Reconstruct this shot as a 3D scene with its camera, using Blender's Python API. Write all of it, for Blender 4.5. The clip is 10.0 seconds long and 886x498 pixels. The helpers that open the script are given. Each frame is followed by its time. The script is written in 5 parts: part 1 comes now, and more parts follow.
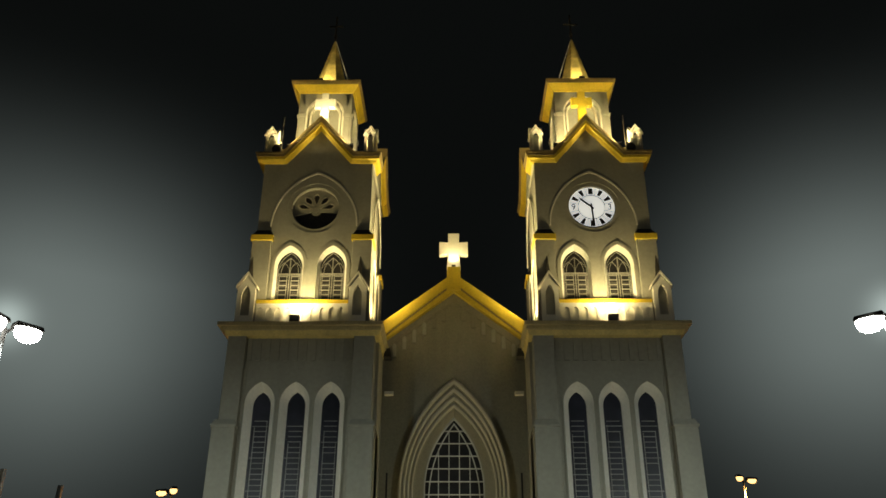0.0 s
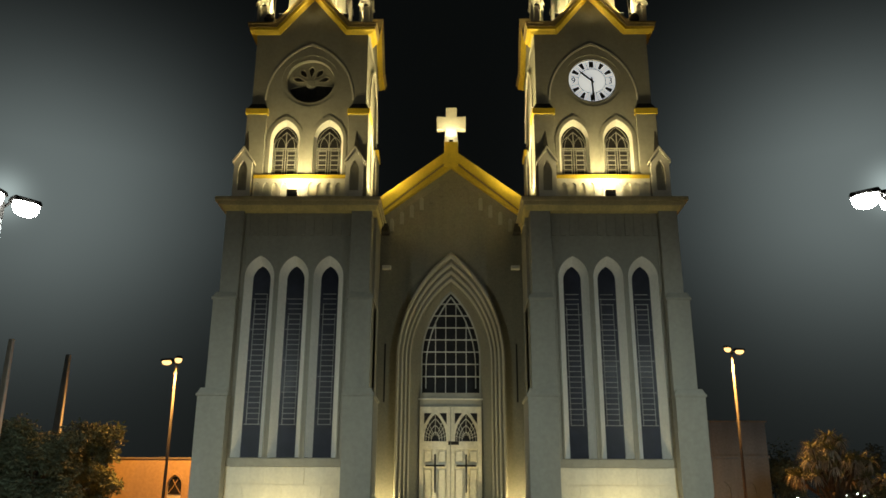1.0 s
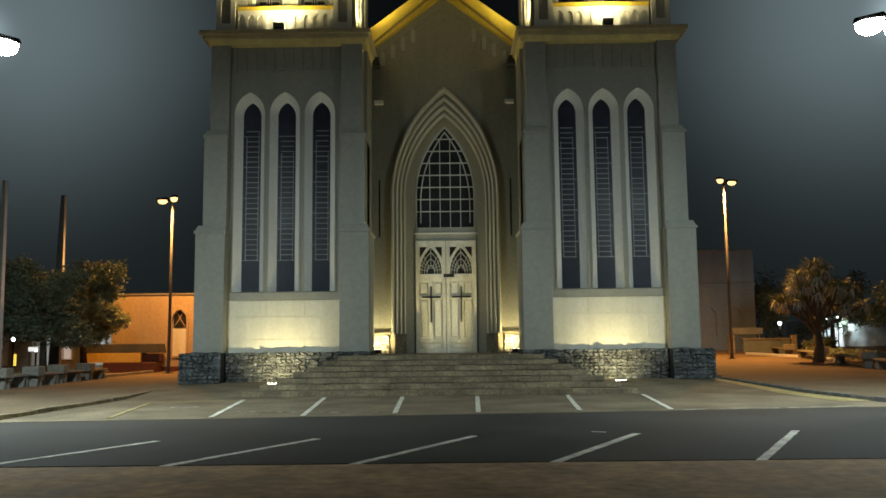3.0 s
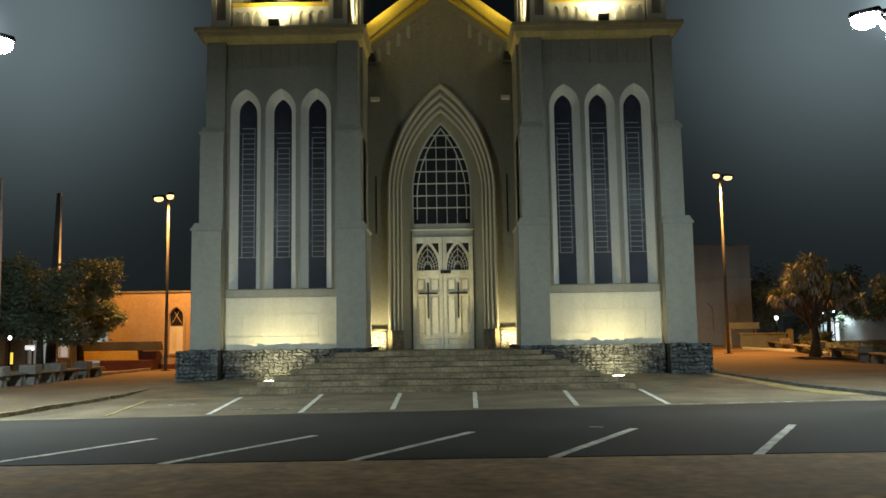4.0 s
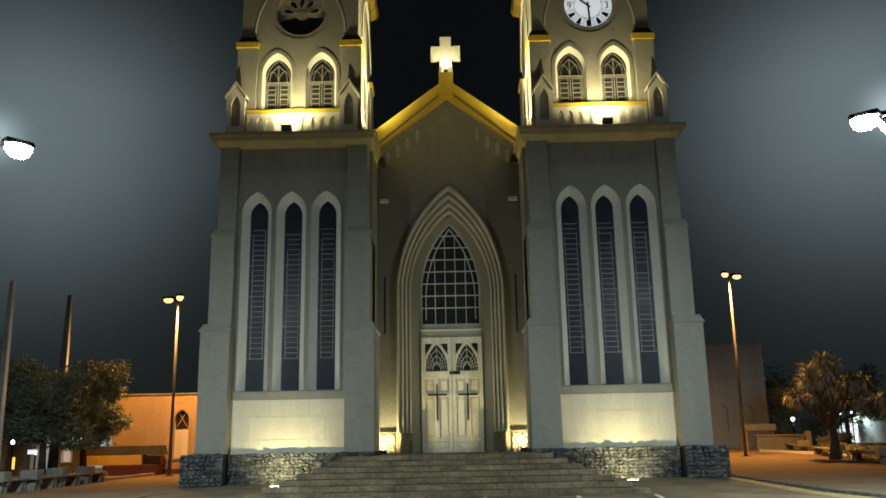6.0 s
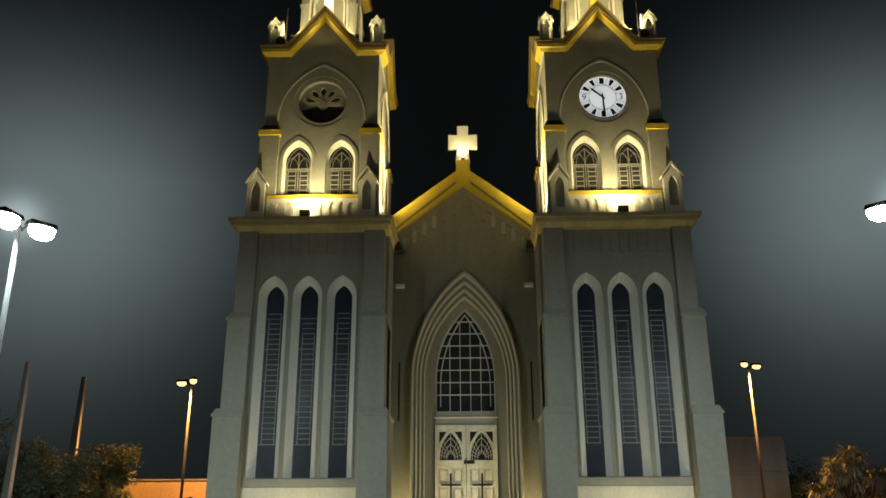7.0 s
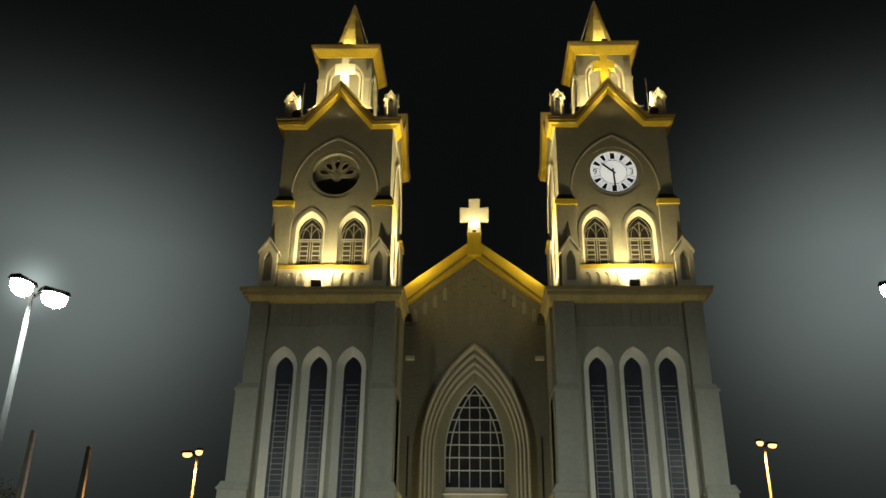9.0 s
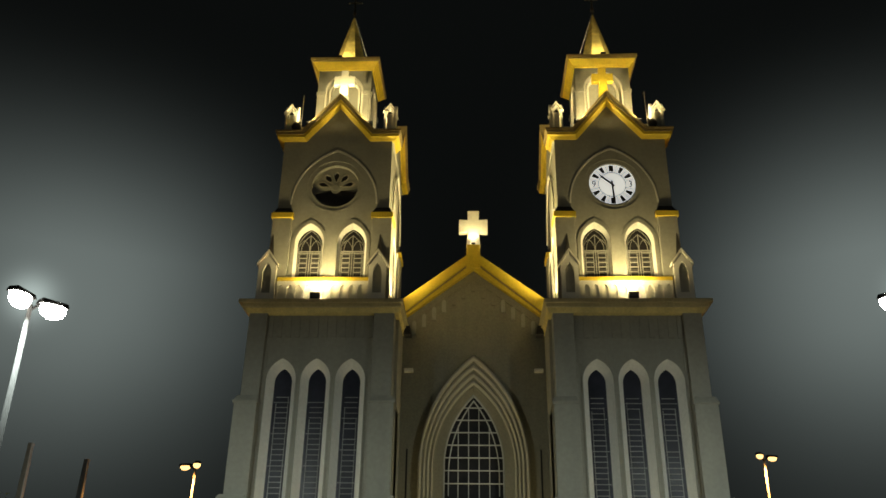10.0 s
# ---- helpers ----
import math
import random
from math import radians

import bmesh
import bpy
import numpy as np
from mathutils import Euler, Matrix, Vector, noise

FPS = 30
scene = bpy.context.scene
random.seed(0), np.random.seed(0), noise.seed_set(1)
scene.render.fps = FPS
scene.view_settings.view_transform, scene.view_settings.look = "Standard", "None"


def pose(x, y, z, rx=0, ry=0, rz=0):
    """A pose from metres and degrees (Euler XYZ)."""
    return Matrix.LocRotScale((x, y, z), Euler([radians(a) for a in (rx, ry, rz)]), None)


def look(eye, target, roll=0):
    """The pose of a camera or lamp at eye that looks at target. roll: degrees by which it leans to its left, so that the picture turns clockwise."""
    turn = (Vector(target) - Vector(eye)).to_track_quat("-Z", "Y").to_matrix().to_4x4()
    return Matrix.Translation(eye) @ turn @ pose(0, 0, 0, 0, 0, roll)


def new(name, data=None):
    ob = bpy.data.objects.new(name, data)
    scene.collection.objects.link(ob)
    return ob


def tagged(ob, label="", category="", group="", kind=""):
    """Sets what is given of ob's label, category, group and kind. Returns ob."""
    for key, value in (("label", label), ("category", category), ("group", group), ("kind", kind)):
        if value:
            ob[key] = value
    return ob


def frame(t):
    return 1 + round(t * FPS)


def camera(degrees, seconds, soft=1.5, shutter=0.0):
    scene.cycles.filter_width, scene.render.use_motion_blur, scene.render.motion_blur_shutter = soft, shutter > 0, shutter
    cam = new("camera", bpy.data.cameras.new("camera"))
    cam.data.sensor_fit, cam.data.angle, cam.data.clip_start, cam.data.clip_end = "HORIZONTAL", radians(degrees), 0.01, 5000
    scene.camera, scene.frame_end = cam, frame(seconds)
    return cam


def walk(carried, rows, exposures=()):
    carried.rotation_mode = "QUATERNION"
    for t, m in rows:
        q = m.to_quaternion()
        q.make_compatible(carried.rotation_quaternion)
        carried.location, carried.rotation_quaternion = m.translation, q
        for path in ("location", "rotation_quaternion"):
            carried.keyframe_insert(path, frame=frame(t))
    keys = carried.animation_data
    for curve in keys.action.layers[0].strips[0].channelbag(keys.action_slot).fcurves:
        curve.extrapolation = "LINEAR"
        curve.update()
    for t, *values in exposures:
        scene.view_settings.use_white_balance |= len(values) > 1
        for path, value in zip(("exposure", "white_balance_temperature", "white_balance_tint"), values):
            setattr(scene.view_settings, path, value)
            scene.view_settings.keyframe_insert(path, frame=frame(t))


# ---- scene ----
# ---- camera: a handheld phone that tilts down and up again, from one spot on the pavement ----
cam = camera(56.03, 10.0, soft=1.6)
EYE = Vector((0.1, -32.2, 1.6))
TURNS = [  # seconds, yaw, pitch, roll
    (0.0, 0.98, 26.27, 0.22),
    (0.5, 0.85, 22.84, 0.24),
    (1.0, 0.74, 17.71, 0.28),
    (1.5, 0.69, 12.30, 0.21),
    (2.0, 0.60, 8.87, -0.02),
    (2.5, 0.48, 7.58, -0.18),
    (3.0, 0.35, 6.42, -0.61),
    (4.5, 0.08, 6.15, -0.96),
    (5.0, -0.03, 6.83, -1.02),
    (5.5, -0.05, 9.77, -1.14),
    (6.0, 0.62, 13.05, -1.08),
    (7.5, 2.07, 20.94, 0.24),
    (8.0, 2.21, 22.11, 0.66),
    (8.5, 2.36, 23.20, 0.72),
    (9.0, 2.52, 23.88, 0.81),
    (9.5, 2.46, 24.32, 0.77),
    (10.0, 2.46, 24.72, 0.83),
]


def aim(yaw, pitch, roll):
    a, b = radians(yaw), radians(pitch)
    return look(EYE, EYE + Vector((-math.sin(a) * math.cos(b), math.cos(a) * math.cos(b), math.sin(b))), roll)


walk(cam, [(t, aim(yaw, pitch, roll)) for t, yaw, pitch, roll in TURNS],
     [(0.0, 0.19, 7600, 12), (1.0, 0.02, 7300, 12), (2.2, 0.03, 6650, 10), (5.2, 0.06, 6450, 10), (7.3, 0.10, 7050, 12), (10.0, 0.15, 7550, 12)])

# ---- light ----
world = bpy.data.worlds.new("night_sky")
scene.world = world
world.use_nodes = True


def night_sky():
    """A misty town night: black overhead, a grey glow low down that is strongest over the lit streets on both sides.
    The lamps' glare is painted in.
    """
    nt = world.node_tree
    nt.nodes.clear()

    def node(kind, **sets):
        n = nt.nodes.new(kind)
        for key, value in sets.items():
            if key == "operation":
                n.operation = value
        return n

    def calc(op, a, b=0.0):
        n = node("ShaderNodeMath", operation=op)
        for slot, v in zip(n.inputs, (a, b)):
            if isinstance(v, (int, float)):
                slot.default_value = v
            else:
                nt.links.new(v, slot)
        return n.outputs[0]

    tex = node("ShaderNodeTexCoord")
    sep = node("ShaderNodeSeparateXYZ")
    nt.links.new(tex.outputs["Generated"], sep.inputs[0])
    x, y, z = sep.outputs
    side = calc("POWER", calc("MINIMUM", calc("DIVIDE", calc("ABSOLUTE", x), 0.52), 1.0), 2.0)
    high = calc("MAXIMUM", calc("SUBTRACT", 1.0, calc("DIVIDE", calc("ABSOLUTE", calc("SUBTRACT", z, 0.30)), 0.29)), 0.0)
    high = calc("POWER", high, 1.5)
    cloud = node("ShaderNodeTexNoise")
    cloud.inputs["Scale"].default_value = 2.2
    cloud.inputs["Detail"].default_value = 3.0
    nt.links.new(tex.outputs["Generated"], cloud.inputs["Vector"])
    soft = calc("ADD", calc("MULTIPLY", cloud.outputs["Fac"], 0.5), 0.75)
    glow = calc("MULTIPLY", calc("MULTIPLY", side, high), soft)
    # glare round the two white street lamps, painted into the sky as misty halos
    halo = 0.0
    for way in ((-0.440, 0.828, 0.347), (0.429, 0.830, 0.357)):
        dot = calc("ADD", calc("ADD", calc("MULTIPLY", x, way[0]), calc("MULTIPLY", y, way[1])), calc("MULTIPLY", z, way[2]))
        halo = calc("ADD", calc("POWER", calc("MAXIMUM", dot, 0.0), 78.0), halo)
    # tight bright core of the same painted lamp glare
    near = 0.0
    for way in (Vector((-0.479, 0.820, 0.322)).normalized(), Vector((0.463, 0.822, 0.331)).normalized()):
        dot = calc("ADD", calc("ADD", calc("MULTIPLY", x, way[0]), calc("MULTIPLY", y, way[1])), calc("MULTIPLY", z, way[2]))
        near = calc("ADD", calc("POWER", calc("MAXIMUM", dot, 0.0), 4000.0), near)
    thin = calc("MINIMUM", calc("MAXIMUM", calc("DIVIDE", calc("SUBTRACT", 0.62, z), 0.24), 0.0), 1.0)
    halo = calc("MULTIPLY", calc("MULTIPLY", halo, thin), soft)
    # lit haze low over the town
    haze = calc("MULTIPLY", calc("MINIMUM", calc("MAXIMUM", calc("SUBTRACT", 1.0, calc("DIVIDE", z, 0.34)), 0.0), 1.0), SKY_HAZE)
    total = calc("ADD", calc("ADD", calc("MULTIPLY", glow, SKY_GLOW), calc("MULTIPLY", halo, SKY_HALO)), calc("ADD", calc("MULTIPLY", near, SKY_GLARE), calc("ADD", haze, SKY_DARK)))
    bg = node("ShaderNodeBackground")
    bg.inputs["Color"].default_value = (0.76, 1.0, 1.07, 1)
    nt.links.new(total, bg.inputs["Strength"])
    out = node("ShaderNodeOutputWorld")
    nt.links.new(bg.outputs[0], out.inputs["Surface"])


SKY_GLOW, SKY_HALO, SKY_GLARE, SKY_DARK, SKY_HAZE = 0.022, 0.145, 0.32, 0.0034, 0.0085
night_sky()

WARM, WHITE, SODIUM = (1.0, 0.87, 0.44), (0.75, 0.96, 1.0), (1.0, 0.455, 0.11)


def spot(name, eye, target, watts, color, degrees, blend=0.6, size=0.08):
    data = bpy.data.lights.new(name, "SPOT")
    data.energy, data.color, data.spot_size, data.spot_blend, data.shadow_soft_size = watts, color, radians(degrees), blend, size
    ob = new(name, data)
    ob.matrix_world = look(eye, target)
    return ob


for s in (-1, 1):
    # floodlights in the ground before the plinths, and at the foot of the portal walls
    spot("ground_flood_light", (6.3 * s, -1.72, 0.27), (6.3 * s, 0.0, 1.40), 340, WARM, 122, 1.0, 0.04)
    spot("portal_flood_light", (2.80 * s, 1.60, 1.36), (2.35 * s, 2.9, 3.2), 430, WARM, 138, 0.7)
    # floodlights on the cornice, one before the windows and one beside the inner flank
    spot("cornice_flood_light", (6.35 * s, -1.12, 14.34), (6.15 * s, -0.1, 19.8), 630, WARM, 178, 1.0, 0.28)
    spot("flank_flood_light", (3.10 * s, 0.9, 14.40), (1.7 * s, 1.75, 17.0), 46, WARM, 115, 0.9)
    spot("flank_flood_light", (2.98 * s, 0.7, 14.32), (3.64 * s, 1.3, 18.5), 900, WARM, 120, 0.8)
    # unseen lamp on the nave roof, added to light the whole inner flank
    spot("added_ridge_light", (1.2 * s, 2.7, 16.85), (3.66 * s, 0.8, 18.6), 1500, WARM, 105, 0.7)
    # floodlights on the tower roof and on the lantern's roof
    power = 1.2 if s < 0 else 1.5
    spot("roof_flood_light", (7.50 * s, -0.36, 22.86), (6.7 * s, 1.3, 25.4), 360 * power, WARM, 172, 0.7)
    # the inner two are added lamps; only the outer drum lights are known
    spot("roof_flood_light", (4.74 * s, -0.36, 22.86), (5.7 * s, 1.3, 25.4), 360 * power, WARM, 172, 0.7)
    spot("roof_flood_light", (3.75 * s, 2.5, 22.60), (5.2 * s, 2.5, 26.0), 420, WARM, 150, 0.9)
    spot("gable_cross_light", (6.05 * s, -0.05, 24.62), (6.12 * s, 0.45, 25.6), (85 if s < 0 else 14), WARM, 140, 0.9)
    lamp_x = -6.58 if s < 0 else 6.36
    spot("spire_flood_light", (lamp_x, 0.98, 27.50), (6.27 * s, 2.4, 29.8), 260, WARM, 130, 0.9)
spot("cross_flood_light", (0.0, 1.92, 17.86), (0.0, 2.25, 18.9), 60, WARM, 140, 0.9, 0.04)

# ---- materials ----


def material(name, color, rough=0.8, metal=0.0, spread=0.18, grain=9.0, stain=0.7, bump=0.25, streak=False, gloss=0.4, piece=0.0):
    """A surface with fine grain, broad stains (drawn downwards if streak) and a fine relief; piece: how much pieces differ."""
    m = bpy.data.materials.new(name)
    m.use_nodes = True
    nt = m.node_tree
    bsdf = nt.nodes["Principled BSDF"]
    bsdf.inputs["Roughness"].default_value = rough
    bsdf.inputs["Metallic"].default_value = metal
    bsdf.inputs["Specular IOR Level"].default_value = gloss
    tex = nt.nodes.new("ShaderNodeTexCoord")
    geo = nt.nodes.new("ShaderNodeNewGeometry")

    def noise_at(scale, detail, stretch=None):
        n = nt.nodes.new("ShaderNodeTexNoise")
        n.inputs["Scale"].default_value = scale
        n.inputs["Detail"].default_value = detail
        if stretch:
            mapping = nt.nodes.new("ShaderNodeMapping")
            mapping.inputs["Scale"].default_value = stretch
            nt.links.new(geo.outputs["Position"], mapping.inputs["Vector"])
            nt.links.new(mapping.outputs[0], n.inputs["Vector"])
        else:
            nt.links.new(geo.outputs["Position"], n.inputs["Vector"])
        return n.outputs["Fac"]

    def blend(fac, low, high):
        r = nt.nodes.new("ShaderNodeMapRange")
        r.inputs["From Min"].default_value, r.inputs["From Max"].default_value = 0.3, 0.7
        r.inputs["To Min"].default_value, r.inputs["To Max"].default_value = low, high
        nt.links.new(fac, r.inputs["Value"])
        return r.outputs[0]

    def times(a, b):
        n = nt.nodes.new("ShaderNodeMath")
        n.operation = "MULTIPLY"
        nt.links.new(a, n.inputs[0])
        nt.links.new(b, n.inputs[1])
        return n.outputs[0]

    fine = noise_at(grain, 6.0)
    broad = noise_at(stain, 4.0, (1.6, 1.6, 0.22) if streak else None)
    value = times(blend(fine, 1 - spread, 1 + spread * 0.6), blend(broad, 1 - spread * 1.3, 1 + spread * 0.7))
    if piece:
        info = nt.nodes.new("ShaderNodeObjectInfo")
        r = nt.nodes.new("ShaderNodeMapRange")
        r.inputs["To Min"].default_value, r.inputs["To Max"].default_value = 1 - piece, 1 + piece
        nt.links.new(info.outputs["Random"], r.inputs["Value"])
        value = times(value, r.outputs[0])
    mix = nt.nodes.new("ShaderNodeVectorMath")
    mix.operation = "SCALE"
    mix.inputs[0].default_value = color
    nt.links.new(value, mix.inputs["Scale"])
    nt.links.new(mix.outputs[0], bsdf.inputs["Base Color"])
    rr = blend(broad, max(0.02, rough - 0.08), min(1.0, rough + 0.08))
    nt.links.new(rr, bsdf.inputs["Roughness"])
    b = nt.nodes.new("ShaderNodeBump")
    b.inputs["Strength"].default_value = bump
    b.inputs["Distance"].default_value = 0.02
    nt.links.new(fine, b.inputs["Height"])
    nt.links.new(b.outputs[0], bsdf.inputs["Normal"])
    return m


def glowing(name, color, strength):
    m = bpy.data.materials.new(name)
    m.use_nodes = True
    bsdf = m.node_tree.nodes["Principled BSDF"]
    bsdf.inputs["Base Color"].default_value = (*color, 1)
    bsdf.inputs["Emission Color"].default_value = (*color, 1)
    bsdf.inputs["Emission Strength"].default_value = strength
    return m


PLASTER = material("greige_plaster", (0.365, 0.354, 0.30), 0.85, spread=0.085, grain=6, stain=0.6, bump=0.06, streak=True)
# darker plaster for the nave front; also paints shade into the portal recess
NAVE_PLASTER = material("olive_and_shade_plaster", (0.26, 0.245, 0.19), 0.85, spread=0.14, grain=14, stain=0.6, bump=0.15, streak=True)
TAN = material("tan_cornice_paint", (0.62, 0.52, 0.29), 0.7, spread=0.12, grain=10, stain=1.0, bump=0.1, streak=True)
STRIP = material("brown_cornice_strip", (0.27, 0.20, 0.085), 0.7, spread=0.15, grain=10, stain=1.0, bump=0.1, streak=True)
BAND = material("warm_cornice_band", (0.86, 0.71, 0.31), 0.7, spread=0.12, grain=10, stain=1.0, bump=0.1, streak=True)
PALE = material("pale_plaster", (0.76, 0.73, 0.64), 0.8, spread=0.08, grain=14, stain=0.8, bump=0.12, streak=True)
JAMB = material("white_jamb_paint", (0.88, 0.86, 0.80), 0.75, spread=0.07, grain=8, stain=0.8, bump=0.06, streak=True)
MOULDING = material("stone_coloured_moulding", (0.50, 0.46, 0.36), 0.8, spread=0.10, grain=14, stain=0.7, bump=0.15, streak=True)
CREAM = material("cream_plaster", (0.74, 0.70, 0.58), 0.8, spread=0.07, grain=10, stain=1.2, bump=0.12, streak=True)
YELLOW = material("yellow_paint", (0.68, 0.49, 0.055), 0.65, spread=0.10, grain=10, stain=1.0, bump=0.1, streak=True)
ROUGH_STONE = material("dark_rubble_stone", (0.145, 0.15, 0.15), 0.8, spread=0.4, grain=16, stain=4.0, bump=0.9, piece=0.35)
# rubble lightened to paint in the glare of the portal floods
FLOODLIT_STONE = material("floodlit_rubble_stone", (0.52, 0.48, 0.38), 0.8, spread=0.3, grain=16, stain=4.0, bump=0.8, piece=0.2)
MORTAR = material("mortar", (0.15, 0.15, 0.14), 0.95, spread=0.3, grain=20, stain=3, bump=0.6)
# darker than the mortar, painting shade between the plinth stones
JOINT = material("shaded_rubble_joint", (0.06, 0.06, 0.058), 0.95, spread=0.3, grain=20, stain=3, bump=0.6)
STEP_STONE = material("worn_step_stone", (0.30, 0.235, 0.145), 0.85, spread=0.38, grain=12, stain=1.4, bump=0.5, piece=0.06)
DOOR_PAINT = material("cream_door_paint", (0.74, 0.70, 0.58), 0.5, spread=0.12, grain=8, stain=2.4, bump=0.15, streak=True)
WHITE_PAINT = material("white_cross_paint", (0.82, 0.80, 0.72), 0.6, spread=0.06, grain=10, stain=1.5, bump=0.1, streak=True)
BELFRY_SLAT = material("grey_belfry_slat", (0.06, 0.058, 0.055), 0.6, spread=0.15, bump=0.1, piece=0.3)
MULLION = material("grey_mullion_paint", (0.38, 0.37, 0.34), 0.6, spread=0.12, bump=0.1)
DARK_METAL = material("dark_metal", (0.05, 0.045, 0.04), 0.45, metal=0.6, spread=0.2, bump=0.1)
BAR_PAINT = material("pale_bar_paint", (0.60, 0.60, 0.56), 0.5, spread=0.1, bump=0.1)
LOUVRE = material("grey_louvre_paint", (0.29, 0.285, 0.28), 0.55, spread=0.15, bump=0.1, piece=0.25)
SLATE = material("dark_roof_slate", (0.07, 0.065, 0.06), 0.8, spread=0.3, bump=0.4)
ROOF_TILE = material("clay_roof", (0.20, 0.10, 0.07), 0.8, spread=0.3, bump=0.4)
SPIRE = material("weathered_spire_metal", (0.60, 0.48, 0.17), 0.6, spread=0.3, grain=5, stain=1.6, bump=0.3)
ASPHALT = material("asphalt", (0.064, 0.055, 0.045), 0.8, spread=0.3, grain=40, stain=0.35, bump=0.5, gloss=0.25)
OLD_ASPHALT = material("worn_parking_asphalt", (0.215, 0.162, 0.098), 0.85, spread=0.36, grain=14, stain=0.8, bump=0.5)
PAVING = material("brown_paving", (0.47, 0.285, 0.145), 0.85, spread=0.3, grain=5, stain=1.1, bump=0.5, piece=0.18)
PLAZA = material("tan_plaza_paving", (0.215, 0.15, 0.088), 0.85, spread=0.25, grain=8, stain=0.4, bump=0.4)
EARTH = material("dark_ground", (0.06, 0.06, 0.05), 0.95, spread=0.3, grain=4, stain=0.1, bump=0.5)
KERB = material("grey_kerb_stone", (0.26, 0.24, 0.20), 0.85, spread=0.25, grain=12, stain=2, bump=0.5)
YELLOW_LINE = material("worn_yellow_road_paint", (0.42, 0.33, 0.14), 0.7, spread=0.3, grain=9, stain=2, bump=0.3)
WHITE_LINE = material("worn_white_road_paint", (0.76, 0.70, 0.58), 0.7, spread=0.3, grain=9, stain=2.5, bump=0.3)
FADED_LINE = material("faded_road_paint", (0.38, 0.35, 0.28), 0.8, spread=0.4, grain=5, stain=2.5, bump=0.3)
CONCRETE = material("grey_concrete", (0.27, 0.245, 0.205), 0.85, spread=0.2, grain=10, stain=1.5, bump=0.4)
ORANGE_WALL = material("ochre_render", (0.50, 0.36, 0.22), 0.85, spread=0.12, grain=6, stain=0.5, bump=0.3, streak=True)
BROWN_WALL = material("brown_render", (0.22, 0.26, 0.29), 0.85, spread=0.15, grain=6, stain=0.5, bump=0.3, streak=True)
WHITE_WALL = material("white_render", (0.72, 0.74, 0.74), 0.8, spread=0.1, grain=6, stain=0.7, bump=0.2, streak=True)
RUST = material("dark_red_paint", (0.14, 0.045, 0.03), 0.6, spread=0.25, bump=0.2)
OCHRE = material("yellow_ochre_board", (0.82, 0.52, 0.10), 0.6, spread=0.12, bump=0.2)
BARK = material("grey_brown_bark", (0.13, 0.10, 0.07), 0.95, spread=0.35, grain=14, stain=3, bump=0.9)
LEAF = material("dark_green_leaf", (0.20, 0.25, 0.165), 0.6, spread=0.35, grain=3, stain=1.0, bump=0.2)
PALE_LEAF = material("pale_dry_leaf", (0.55, 0.55, 0.47), 0.7, spread=0.3, grain=3, stain=1.0, bump=0.2)
DRY_LEAF = material("olive_leaf", (0.27, 0.31, 0.17), 0.6, spread=0.35, grain=3, stain=1.0, bump=0.2)
POLE_CONCRETE = material("weathered_pole_concrete", (0.17, 0.19, 0.205), 0.9, spread=0.2, bump=0.2)
LAMP_POLE = material("dull_galvanised_pole", (0.13, 0.13, 0.13), 0.7, spread=0.12, bump=0.1)
POLE_PAINT = material("grey_galvanised_pole", (0.022, 0.022, 0.022), 0.95, gloss=0.05, spread=0.12, bump=0.1)
BLACK = material("black_paint", (0.012, 0.012, 0.013), 0.5, spread=0.2, bump=0.1)
GLASS = material("dark_window_glass", (0.022, 0.021, 0.022), 0.45, spread=0.2, grain=3, stain=1.5, bump=0.04, gloss=0.25)
BLUE_GLASS = material("blue_tinted_glass", (0.020, 0.022, 0.038), 0.45, spread=0.3, grain=2, stain=1.2, bump=0.05, gloss=0.25)
DIAL = glowing("lit_opal_dial", (0.82, 0.91, 1.0), 0.52)
LAMP_WHITE = glowing("white_lamp_glass", (0.95, 1.0, 0.98), 40)
LAMP_SODIUM = glowing("sodium_lamp_glass", (1.0, 0.64, 0.25), 2.2)
SIGN_YELLOW = glowing("lit_yellow_sign", (1.0, 0.75, 0.10), 1.0)
DOORWAY = glowing("lit_doorway_glass", (0.9, 0.97, 1.0), 0.8)
LAMP_FAR = glowing("distant_lamp_glass", (0.92, 0.97, 1.0), 6)
DIM_PANE = glowing("dim_lit_pane", (0.9, 0.95, 1.0), 0.22)
LENS = glowing("floodlight_lens", (1.0, 0.9, 0.62), 25)

# ---- building tools ----


